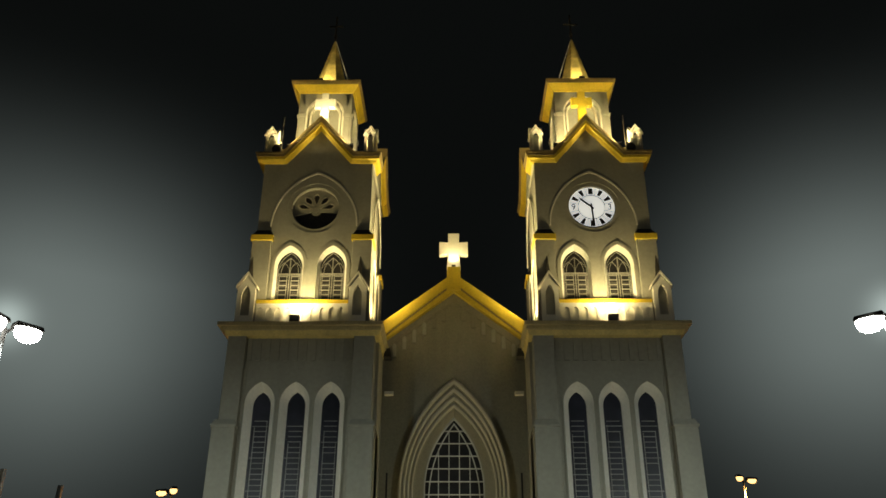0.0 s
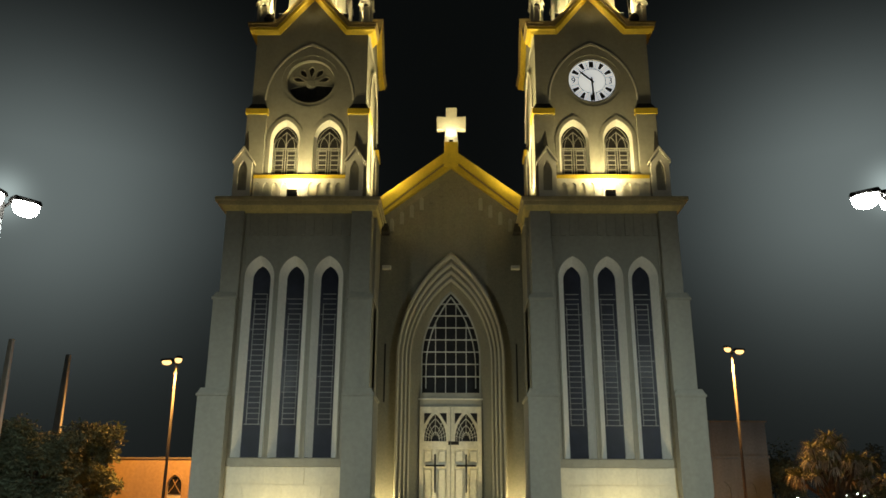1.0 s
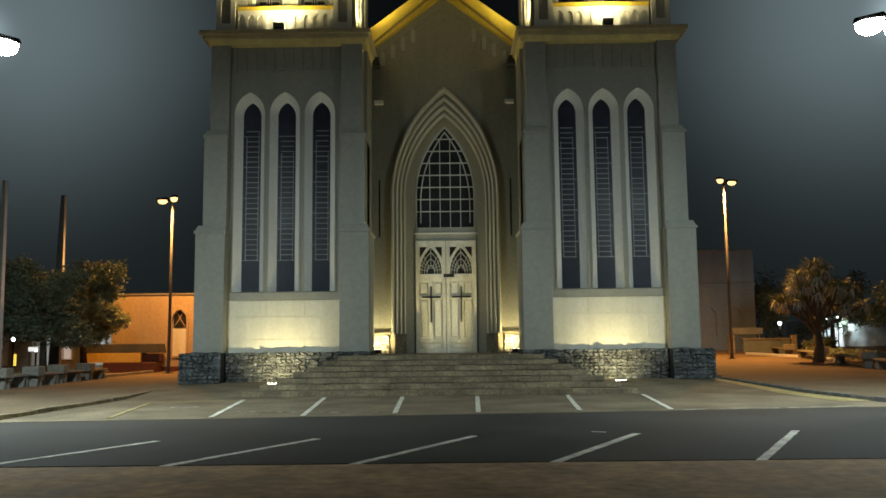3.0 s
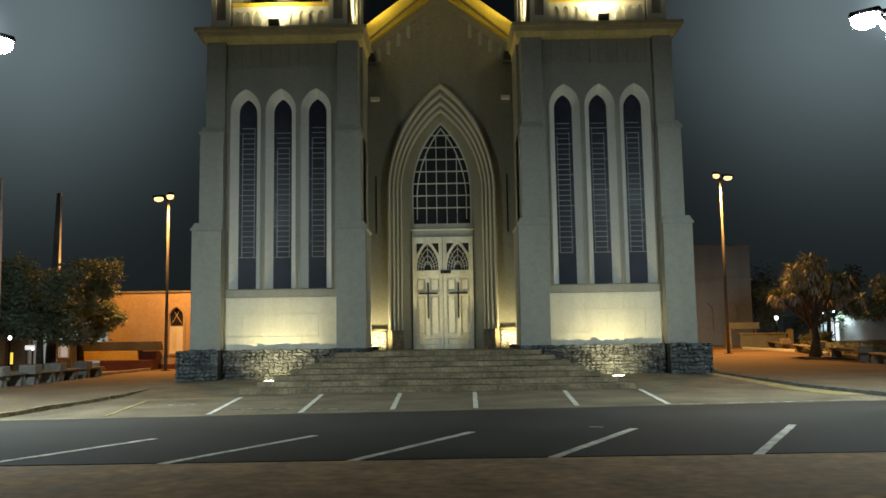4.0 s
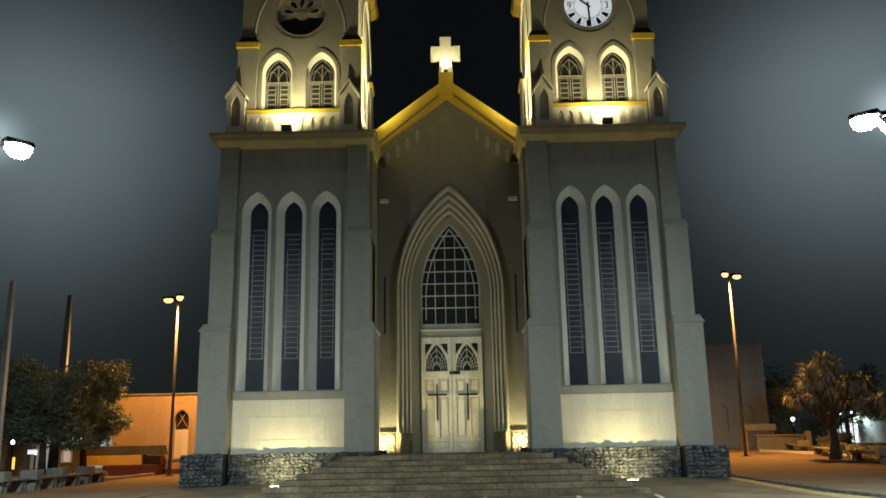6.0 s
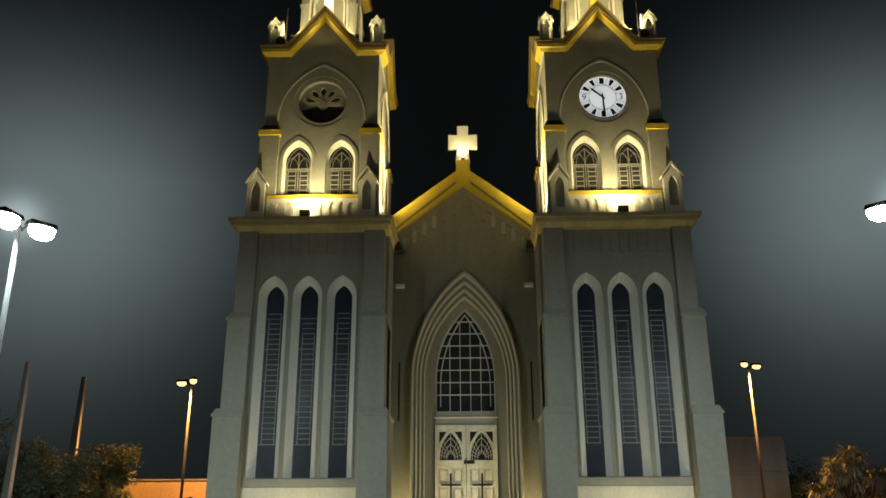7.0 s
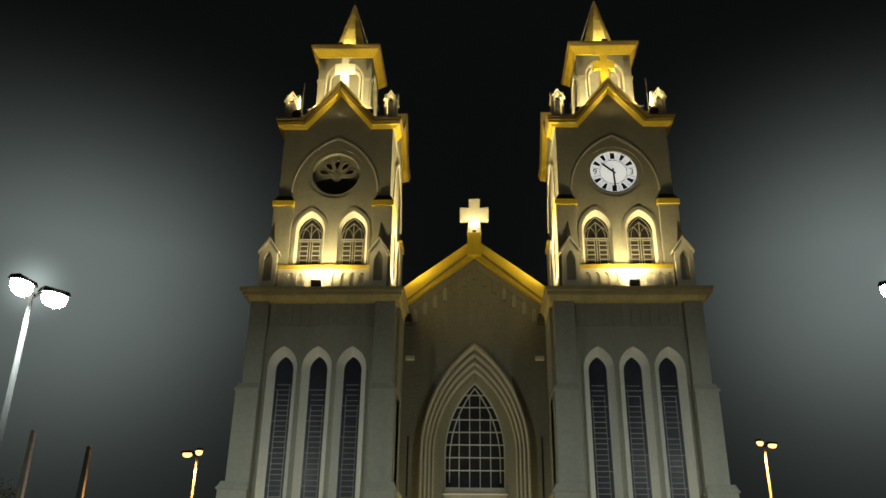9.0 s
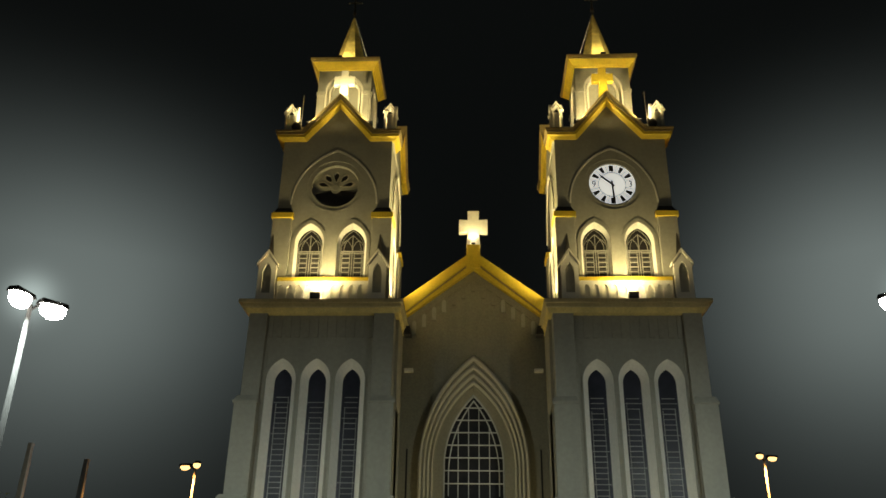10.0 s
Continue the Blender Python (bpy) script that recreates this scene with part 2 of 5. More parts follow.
class Shape:
    """Gathers solid pieces into one bmesh. mirror = -1 turns x round; m moves all pieces."""

    def __init__(self, mirror=1, m=None):
        self.bm, self.mirror, self.m = bmesh.new(), mirror, m

    def vert(self, co):
        co = Vector(co)
        if self.m is not None:
            co = self.m @ co
        return self.bm.verts.new((co.x * self.mirror, co.y, co.z))

    def box(self, x0, x1, y0, y1, z0, z1, shrink=0.0):
        """A block; its top is smaller by shrink on all sides."""
        low = [self.vert(p) for p in ((x0, y0, z0), (x1, y0, z0), (x1, y1, z0), (x0, y1, z0))]
        k = shrink
        top = [self.vert(p) for p in ((x0 + k, y0 + k, z1), (x1 - k, y0 + k, z1), (x1 - k, y1 - k, z1), (x0 + k, y1 - k, z1))]
        self.skin(low, top)
        return self

    def skin(self, low, top, caps=True):
        n = len(low)
        for i in range(n):
            self.bm.faces.new((low[i], low[(i + 1) % n], top[(i + 1) % n], top[i]))
        if caps:
            self.bm.faces.new(low[::-1])
            self.bm.faces.new(top)

    def plate(self, outer, holes, y0, y1):
        """A wall between the planes y0 and y1 with the outline outer in (x, z), and openings right through."""
        loops = [outer, *holes]
        sheets = []
        for y in (y0, y1):
            rings = [[self.vert((px, y, pz)) for px, pz in loop] for loop in loops]
            edges = []
            for ring in rings:
                edges += [self.bm.edges.new((ring[i], ring[(i + 1) % len(ring)])) for i in range(len(ring))]
            bmesh.ops.triangle_fill(self.bm, use_beauty=True, use_dissolve=False, edges=edges)
            sheets.append(rings)
        for a, b in zip(*sheets):
            for i in range(len(a)):
                j = (i + 1) % len(a)
                self.bm.faces.new((a[i], a[j], b[j], b[i]))
        return self

    def loft(self, a, ya, b, yb, closed=False):
        """A skin from the outline a in the plane ya to the outline b in the plane yb."""
        va, vb = [self.vert((x, ya, z)) for x, z in a], [self.vert((x, yb, z)) for x, z in b]
        for i in range(len(a) - (0 if closed else 1)):
            j = (i + 1) % len(a)
            self.bm.faces.new((va[i], va[j], vb[j], vb[i]))
        return self

    def tube(self, points, radii, sides=10):
        """A round bar along points."""
        rings = []
        for i, p in enumerate(points):
            p = Vector(p)
            d = (Vector(points[min(i + 1, len(points) - 1)]) - Vector(points[max(i - 1, 0)])).normalized()
            side = d.orthogonal().normalized()
            if rings:
                side = (last - d * last.dot(d)).normalized()
            last, up = side, d.cross(side)
            r = radii[i] if isinstance(radii, (list, tuple)) else radii
            rings.append([self.vert(p + (side * math.cos(a) + up * math.sin(a)) * r) for a in [2 * math.pi * k / sides for k in range(sides)]])
        for a, b in zip(rings, rings[1:]):
            self.skin(a, b, False)
        self.bm.faces.new(rings[0][::-1])
        self.bm.faces.new(rings[-1])
        return self

    def cone(self, x, y, z0, z1, r0, r1=0.02, sides=8, turn=0.0):
        angles = [2 * math.pi * (k + turn) / sides for k in range(sides)]
        rings = [[self.vert((x + r * math.cos(a), y + r * math.sin(a), z)) for a in angles] for r, z in ((r0, z0), (r1, z1))]
        self.skin(*rings)
        return self

    def mesh(self, name, mat, bevel=0.0, smooth=False):
        bmesh.ops.recalc_face_normals(self.bm, faces=self.bm.faces)
        if bevel:
            sharp = [e for e in self.bm.edges if len(e.link_faces) == 2 and e.calc_face_angle() > 0.6]
            bmesh.ops.bevel(self.bm, geom=sharp, offset=bevel, segments=1, affect="EDGES", clamp_overlap=True)
        data = bpy.data.meshes.new(name)
        self.bm.to_mesh(data)
        self.bm.free()
        data.materials.append(mat)
        if smooth:
            for p in data.polygons:
                p.use_smooth = True
        return data


def part(name, shape, mat, parent=None, label="", bevel=0.0, smooth=False):
    ob = new(name, shape.mesh(name, mat, bevel, smooth))
    if parent is not None:
        ob.parent = parent
    return tagged(ob, label)


def shared(name, data, parent, m):
    ob = new(name, data)
    ob.parent = parent
    ob.matrix_local = m
    return ob


def thing(name, label, category, group="", kind="", at=(0, 0, 0)):
    ob = new(name)
    ob.location = at
    return tagged(ob, label, category, group, kind)


def arch(cx, half, z0, spring, apex, steps=10):
    """The outline of a pointed arch in (x, z), from its left foot over the apex to its right foot."""
    h = apex - spring
    r = (half * half + h * h) / (2 * half)
    end = math.atan2(h, r - half)
    left = [(cx - half + r - r * math.cos(end * i / steps), spring + r * math.sin(end * i / steps)) for i in range(steps + 1)]
    right = [(2 * cx - x, z) for x, z in left[:-1]][::-1]
    return [(cx - half, z0), *left, *right, (cx + half, z0)]


def rect(x0, x1, z0, z1):
    return [(x0, z0), (x1, z0), (x1, z1), (x0, z1)]


def disc(cx, cz, r, n=40):
    return [(cx + r * math.cos(2 * math.pi * k / n), cz + r * math.sin(2 * math.pi * k / n)) for k in range(n)]


def band(points, thick):
    """A mitred strip in (x, z) below a line of points, as thick as given, measured straight down."""
    return points + [(x, z - thick) for x, z in points[::-1]]

# ---- ground ----
part("ground", Shape().box(-400, 400, -120, 600, -0.6, -0.02), EARTH)
tagged(bpy.data.objects["ground"], "dark earth and town ground to the horizon", "ground", kind="structure")
def lying(name, outline, top, thick, mat, label, category):
    """A flat slab on the ground with the outline in (x, y)."""
    sh = Shape()
    low, high = [sh.vert((x, y, top - thick)) for x, y in outline], [sh.vert((x, y, top)) for x, y in outline]
    sh.skin(low, high)
    return tagged(part(name, sh, mat), label, category, kind="structure")


lying("road", [(-160, -21.1), (160, -20.4), (160, -11.6), (10, -12.35), (-10, -14.2), (-160, -15.6)], 0.0, 0.3, ASPHALT, "dark grey asphalt street", "road")
lying("parking_strip", [(-10.05, -14.18), (11.2, -12.27), (10.9, -7.0), (-9.9, -7.0)], 0.004, 0.3, OLD_ASPHALT, "worn brownish asphalt parking strip before the church", "parking")
# the forecourt rises gently from the parking strip to the plinths
sh = Shape()
low = [sh.vert(p) for p in ((-11, -7.0, -0.3), (10.9, -7.0, -0.3), (10.15, 0.5, -0.3), (-11, 0.5, -0.3))]
sh.skin(low, [sh.vert(p) for p in ((-11, -7.0, 0.006), (10.9, -7.0, 0.006), (10.15, 0.5, 0.215), (-11, 0.5, 0.215))])
tagged(part("forecourt", sh, OLD_ASPHALT), "worn brownish forecourt round the church plinths", "pavement", kind="structure")
lying("plaza", [(-10.2, 0.4), (10.2, 0.4), (10.2, 33), (-10.2, 33)], 0.17, 0.3, PLAZA, "tan paved square beneath the church", "pavement")
lying("plaza", [(-60, -14.6), (-9.95, -14.1), (-9.75, -6.9), (-10.2, 0.0), (-10.2, 60), (-60, 60)], 0.10, 0.3, PLAZA, "tan paved square lit orange by street lamps", "pavement")
lying("plaza", [(11.2, -12.6), (60, -12.6), (60, 0.0), (10.08, 0.0)], 0.10, 0.3, PLAZA, "tan paved square lit orange by street lamps", "pavement")


def rise(y):
    """The height of the square on the clock tower's side, which climbs gently away from the street."""
    return 0.10 + 0.018 * max(0.0, y)


sh = Shape()
edge = ((10.2, 0.0), (60, 0.0), (60, 60), (10.2, 60))
sh.skin([sh.vert((x, y, -0.3)) for x, y in edge], [sh.vert((x, y, rise(y))) for x, y in edge])
tagged(part("plaza", sh, PLAZA), "tan paved square that climbs gently beside the church", "pavement", kind="structure")
lying("near_pavement", [(-60, -60), (60, -60), (60, -20.75), (-60, -21.2)], 0.02, 0.3, PAVING, "brown block pavement along the street", "pavement")
for x0, y0, x1, y1, mat, name, text in (
        (-9.95, -14.15, -9.72, -6.8, STEP_STONE, "kerb", "worn brown kerb stones at the edge of the square"),
        (-9.72, -6.8, -10.25, 0.0, STEP_STONE, "kerb", "worn brown kerb stones at the edge of the square"),
        (11.2, -12.5, 10.05, 0.2, MORTAR, "kerb", "low dark kerb at the edge of the square")):
    d = Vector((x1 - x0, y1 - y0, 0))
    length, turn = d.length, math.atan2(d.y, d.x)
    kerb = thing(name, text, "kerb", kind="structure", at=(x0, y0, 0))
    n = max(3, round(length / 1.0))
    wide = 0.11
    data = Shape().box(0.006, length / n - 0.006, -wide, wide, -0.1, 0.112, 0.012).mesh("kerb_stone", mat)
    for k in range(n):
        shared("kerb_stone", data, kerb, Matrix.Rotation(turn, 4, "Z") @ pose(k * length / n, 0, random.uniform(-0.022, 0.008) + (0.30 * max(0.0, k / n - 0.41) if mat is MORTAR else 0.0), 0, random.uniform(-0.5, 0.5), random.uniform(-1.0, 1.0)))


def stripe(x0, y0, x1, y1, wide, mat, label, z=0.012):
    d = Vector((x1 - x0, y1 - y0, 0))
    n = d.normalized().cross(Vector((0, 0, 1))) * wide / 2
    a, b = Vector((x0, y0, 0)), Vector((x1, y1, 0))
    sh = Shape()
    cuts = 14
    left, right = [], []
    for k in range(cuts + 1):
        p = a.lerp(b, k / cuts)
        e = n * random.uniform(0.86, 1.05)
        left.append(p + e)
        right.append(p - n * random.uniform(0.86, 1.05))
    ring = left + right[::-1]
    sh.skin([sh.vert((p.x, p.y, z - 0.008)) for p in ring], [sh.vert((p.x, p.y, z)) for p in ring])
    return tagged(part("bay_line", sh, mat), label, "road marking", "parking bay lines", "structure")


for x0, y0, x1, y1 in ((-5.87, -7.76, -5.2, -13.5), (-3.63, -7.05, -3.18, -13.4), (-1.3, -7.05, -1.16, -12.9), (0.92, -7.05, 0.75, -12.8), (3.6, -7.05, 3.11, -12.6), (5.85, -7.05, 5.24, -12.5)):
    stripe(x0, y0, x1, y1, 0.125, WHITE_LINE, "worn white line of a straight parking bay", 0.018)
for x, y, shift in ((-7.5, -18.05, -1.5), (-4.83, -17.94, -1.56), (-2.15, -17.83, -1.64), (0.52, -17.63, -1.79), (3.33, -17.5, -1.92), (6.16, -17.3, -2.01), (8.9, -17.15, -2.05)):
    stripe(x, y, x + shift, -21.02, 0.14, WHITE_LINE, "worn white line of a slanting parking bay", 0.008)
stripe(-8.3, -8.6, -7.5, -13.4, 0.085, YELLOW_LINE, "worn yellow line of the reserved bay", 0.018)
stripe(-8.35, -8.55, -5.9, -7.8, 0.075, YELLOW_LINE, "worn yellow line of the reserved bay", 0.018)
stripe(5.1, -12.72, 9.9, -12.15, 0.10, FADED_LINE, "faded white edge line of the street", 0.014)
stripe(2.62, -17.12, 2.84, -17.24, 0.07, WHITE_LINE, "short worn white dash on the street", 0.008)
for k in range(11):
    x = -5.0 + 0.34 * k + random.uniform(-0.06, 0.06)
    stripe(x, -12.0 - 0.06 * k, x + random.uniform(0.08, 0.2), -12.12 - 0.06 * k, 0.16, FADED_LINE, "faded remains of an older road marking", 0.016)
# broad yellow edge along the kerb, following the rise of the forecourt
sheet = Shape()
rim = []
for k in range(25):
    y = -0.4 - 0.42 * k
    z = 0.006 + 0.209 * max(0.0, y + 7.0) / 7.5 + 0.007
    half = 0.16 + 0.011 * k * random.uniform(0.85, 1.1)
    x = 9.93 + 0.0912 * (0.2 - y) - half
    rim.append([sheet.vert((x + half, y, z)), sheet.vert((x - half, y, z))])
for a, b in zip(rim, rim[1:]):
    sheet.bm.faces.new((a[0], a[1], b[1], b[0]))
tagged(part("edge_line", sheet, YELLOW_LINE), "broad worn yellow line along the kerb", "road marking", kind="structure")
ring = Shape()
ring_in, ring_out = disc(0, 0, 0.26, 24), disc(0, 0, 0.36, 24)
for (ax, az), (bx, bz), (cx_, cz_), (dx, dz) in zip(ring_in, ring_in[1:] + ring_in[:1], ring_out[1:] + ring_out[:1], ring_out):
    ring.bm.faces.new([ring.vert(p) for p in ((ax, az, 0.019), (bx, bz, 0.019), (cx_, cz_, 0.019), (dx, dz, 0.019))])
wheel_mark = part("reserved_bay_mark", ring, FADED_LINE)
wheel_mark.location = (-6.75, -10.4, 0)
tagged(wheel_mark, "worn white ring painted in the reserved bay", "road marking", kind="structure")

# ---- the church: towers ----
LAMPS = []


def gable_profile(sh, profile):
    """A moulding along eaves and gable of one tower side, mitred at the corners."""
    rings = []
    for y, dz in profile:
        end, turn = 2.53 - y, 1.66 + 0.42 * dz
        rings.append([sh.vert(p) for p in ((-end, y, 22.3 + dz), (-turn, y, 22.3 + dz), (0, y, 24.3 + 1.46 * dz), (turn, y, 22.3 + dz), (end, y, 22.3 + dz))])
    for a, b in zip(rings, rings[1:] + rings[:1]):
        for i in range(4):
            sh.bm.faces.new((a[i], a[i + 1], b[i + 1], b[i]))
    return sh


def tower(s):
    with_clock = s > 0
    t = thing("church_tower", "greige plaster church tower with yellow cornices and " + ("a lit clock" if with_clock else "a rose window"), "tower", "twin church towers", at=(6.12 * s, 0, 0))

    def shape(m=None):
        return Shape(s, m)

    # lower storey
    lower = shape().box(-3.02, 3.02, 0.5, 5.4, 0.1, 13.5)
    centres = (1.58, 0.19, -1.2)
    lower.plate(rect(-2.1, 2.36, 3.3, 13.5), [arch(c, 0.6, 3.62, 10.7, 11.58) for c in centres], 0.0, 0.5)
    lower.box(-2.1, 2.36, 0.0, 0.5, 0.1, 3.3)
    part("wall", lower, PLASTER, t, "greige plaster wall")
    part("sill", shape().box(-2.08, 2.34, -0.07, 0.0, 3.3, 3.6), PLASTER, t)
    for edge in ((-2.06, -1.95), (2.22, 2.33)):
        part("frame_strip", shape().box(edge[0], edge[1], -0.05, -0.002, 3.6, 12.1), PLASTER, t)
    for c in centres:
        w = part("window", shape().plate(arch(c, 0.40, 3.5, 10.7, 11.32), [], 0.455, 0.495), BLUE_GLASS, t, "tall lancet window of dark glass with thin bars")
        part("jamb", shape().loft(arch(c, 0.6, 3.62, 10.7, 11.58), -0.012, arch(c, 0.355, 3.62, 10.7, 11.27), 0.45), JAMB, w, "pale splayed jamb")
        part("moulding", shape().plate(arch(c, 0.665, 3.62, 10.7, 11.70), [arch(c, 0.6, 3.63, 10.7, 11.58)], -0.05, 0.02), PLASTER, w)
        wide, short = (Shape().box(-h, h, -0.03, 0.0, -0.013, 0.013).mesh("bar", LOUVRE) for h in (0.352, 0.26))
        for k in range(26):
            if random.random() < 0.1 and k > 15:
                continue
            shared("bar", wide if k % 6 in (0, 3) and (k // 3 + round(c * 3)) % 2 else short, w, pose(s * (c - 0.03), 0.45, 4.9 + 0.208 * k + random.uniform(-0.008, 0.008)))
        for e in (-0.27, 0.21):
            part("stile", shape().box(c + e - 0.012, c + e + 0.012, 0.425, 0.45, 4.88, 9.2 + random.uniform(0, 0.9)), LOUVRE, w)
    # cream panel of scored plaster blocks under the windows
    panel = part("panel", shape().box(-2.07, 2.33, -0.03, 0.0, 1.25, 3.3), CREAM, t, "cream plaster panel scored into blocks")
    for row, (z0, z1) in enumerate(((1.27, 1.80), (1.80, 2.66), (2.66, 3.29))):
        cuts = [-2.06] + [-2.06 + (0.75 if row % 2 else 1.4) + 1.47 * k for k in range(3)] + [2.32]
        for a, b in zip(cuts, cuts[1:]):
            part("plaster_block", shape().box(a + 0.008, b - 0.008, -0.055, -0.03, z0 + 0.008, z1 - 0.008, 0.004), CREAM, panel)
    # buttresses, narrower stage by stage
    for outer in (1, -1):
        a = 2.33 if outer > 0 else 2.07
        stages = ((1.3, 5.95, 3.46, -0.62), (5.95, 9.75, 3.24, -0.46), (9.75, 13.5, 3.07, -0.30)) if outer > 0 else ((1.3, 5.95, 3.2, -0.62), (5.95, 9.75, 3.02, -0.46), (9.75, 13.5, 2.9, -0.30))
        for z0, z1, u, y in stages:
            x0, x1 = (a, u) if outer > 0 else (-u, -a)
            stage = part("buttress_stage", shape().box(x0, x1, y, 1.6, z0, z1), PLASTER, t, bevel=0.012)
            if z1 < 13:
                x0, x1 = (a - 0.04, u + 0.05) if outer > 0 else (-u - 0.05, -a + 0.04)
                part("drip_ledge", shape().box(x0, x1, y - 0.05, 1.62, z1 - 0.09, z1 + 0.01), PLASTER, stage, bevel=0.01)
                part("weathering", shape().box(x0 + 0.03, x1 - 0.03, y - 0.02, 1.60, z1 + 0.01, z1 + 0.22, 0.10), PLASTER, stage)
    # corbel strips under the main cornice
    data = Shape().box(-0.095, 0.095, -0.065, 0.02, 12.45, 13.41, 0.015).mesh("corbel_strip", PLASTER)
    for k in range(12):
        shared("corbel_strip", data, t, pose(s * (-1.93 + 0.375 * k), 0, 0))
    # main cornice
    part("cornice", shape().box(-3.06, 3.16, -0.36, 5.7, 13.42, 13.618, -0.07), BAND, t, "warm yellow lower band of the cornice")
    c = shape().box(-3.18, 3.38, -0.52, 5.8, 13.62, 13.78).box(-3.25, 3.5, -0.62, 5.9, 13.78, 13.95)
    part("cornice", c, TAN, t, "tan stepped cornice", bevel=0.015)

    # upper storey
    upper = shape().box(-2.46, 2.46, 0.36, 5.06, 13.9, 21.9)
    holes = [arch(u, 0.63, 15.1, 16.75, 17.68) for u in (-0.92, 0.92)] + [disc(0, 19.56, 1.24)]
    upper.plate(rect(-2.46, 2.46, 13.9, 21.9), holes, 0.0, 0.36)
    part("wall", upper, PLASTER, t, "greige plaster wall")
    for u in (-0.92, 0.92):
        w = part("window", shape().plate(arch(u, 0.57, 15.1, 16.72, 17.56), [], 0.28, 0.33), GLASS, t, "pointed belfry window with a pale frame")
        part("jamb", shape().loft(arch(u, 0.63, 15.12, 16.75, 17.68), -0.01, arch(u, 0.53, 15.12, 16.72, 17.46), 0.20), JAMB, w, "pale splayed jamb")
        part("moulding", shape().plate(arch(u, 0.76, 15.1, 16.75, 17.86), [arch(u, 0.63, 15.11, 16.75, 17.68)], -0.035, 0.02), PLASTER, w)
        for e in (-0.26, 0.26):
            part("tracery", shape().plate(arch(u + e, 0.25, 16.42, 16.5, 16.98, 6), [arch(u + e, 0.235, 16.44, 16.5, 16.955, 6)], 0.225, 0.25), MULLION, w)
        for half, top in ((0.525, 17.44), (0.38, 17.2)):
            part("tracery", shape().plate(arch(u, half, 16.35, 16.5, top, 7), [arch(u, half - 0.015, 16.37, 16.5, top - 0.024, 7)], 0.22, 0.26), MULLION, w)
        part("mullion", shape().box(u - 0.013, u + 0.013, 0.20, 0.26, 15.1, 17.2), MULLION, w)
        for e in (-0.49, 0.49):
            part("mullion", shape().box(u + e - 0.015, u + e + 0.015, 0.21, 0.26, 15.1, 16.6), MULLION, w)
        slat = Shape().box(-0.165, 0.165, 0.20, 0.235, -0.015, 0.015).mesh("slat", MULLION)
        for k in range(6):
            for e in (-0.26, 0.26):
                shared("slat", slat, w, pose(s * (u + e), 0, 15.24 + 0.218 * k + random.uniform(-0.008, 0.008)))
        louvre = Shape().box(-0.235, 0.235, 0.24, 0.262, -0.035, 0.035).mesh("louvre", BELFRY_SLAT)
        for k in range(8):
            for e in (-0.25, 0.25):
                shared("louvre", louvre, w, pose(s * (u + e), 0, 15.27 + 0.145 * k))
        part("transom", shape().box(u - 0.5, u + 0.5, 0.195, 0.25, 16.41, 16.45), MULLION, w)
        for e in (-0.425, -0.095, 0.095, 0.425):
            part("mullion", shape().box(u + e - 0.012, u + e + 0.012, 0.205, 0.24, 15.1, 16.4), MULLION, w)
    hood = shape().plate(arch(0, 1.92, 18.62, 18.66, 21.4, 16) + arch(0, 1.85, 18.62, 18.66, 21.29, 16)[::-1], [], -0.022, 0.02)
    part("hood_mould", hood, PALE, t)
    part("ring", shape().loft(disc(0, 19.56, 1.245), 0.03, disc(0, 19.56, 1.05), 0.031, True).loft(disc(0, 19.56, 1.05), 0.03, disc(0, 19.56, 1.04), 0.36, True), PLASTER, t, "round splayed recess")
    if with_clock:
        clock = part("clock", shape().plate(disc(0, 19.6, 1.04), [], 0.14, 0.2), DIAL, t, "back-lit white clock face showing half past ten")
        part("rim", shape().plate(disc(0, 19.6, 1.045), [disc(0, 19.6, 1.015)], 0.06, 0.14), NAVE_PLASTER, clock)
        part("inner_ring", shape().plate(disc(0, 19.6, 0.605), [disc(0, 19.6, 0.585)], 0.125, 0.14), BLACK, clock)
        for k in range(12):
            a = radians(30 * k)
            if k in (3, 9):
                text = bpy.data.curves.new("numeral", "FONT")
                text.body, text.size, text.extrude, text.align_x, text.align_y = str(k), 0.42, 0.006, "CENTER", "CENTER"
                text.materials.append(BLACK)
                ob = new("numeral", text)
                ob.parent = clock
                ob.matrix_local = pose(0.8 * math.sin(a), 0.128, 19.6 + 0.8 * math.cos(a), 90, 0, 0)
                continue
            w0, w1 = (0.10, 0.10) if k in (0, 6) else (0.05, 0.10)
            out = [(-w0, 0.66), (w0, 0.66), (w1, 0.95), (-w1, 0.95)]
            turned = [(x * math.cos(a) + r * math.sin(a), 19.6 - x * math.sin(a) + r * math.cos(a)) for x, r in out]
            part("numeral", Shape().plate(turned, [], 0.122, 0.14), BLACK, clock)
        for k in range(12):
            a = radians(30 * k + 15)
            out = [(-0.008, 0.6), (0.008, 0.6), (0.008, 0.98), (-0.008, 0.98)]
            part("minute_line", Shape().plate([(x * math.cos(a) + r * math.sin(a), 19.6 - x * math.sin(a) + r * math.cos(a)) for x, r in out], [], 0.13, 0.14), BLACK, clock)
        for name, deg, back, ahead, wide in (("hour_pointer", 311, 0.12, 0.72, 0.04), ("minute_pointer", 177, 0.18, 0.92, 0.036)):
            a = radians(deg)
            out = [(-wide, -back), (wide, -back), (wide * 1.2, ahead * 0.75), (0, ahead), (-wide * 1.2, ahead * 0.75)]
            part(name, Shape().plate([(x * math.cos(a) + r * math.sin(a), 19.6 - x * math.sin(a) + r * math.cos(a)) for x, r in out], [], 0.10, 0.115), BLACK, clock)
    else:
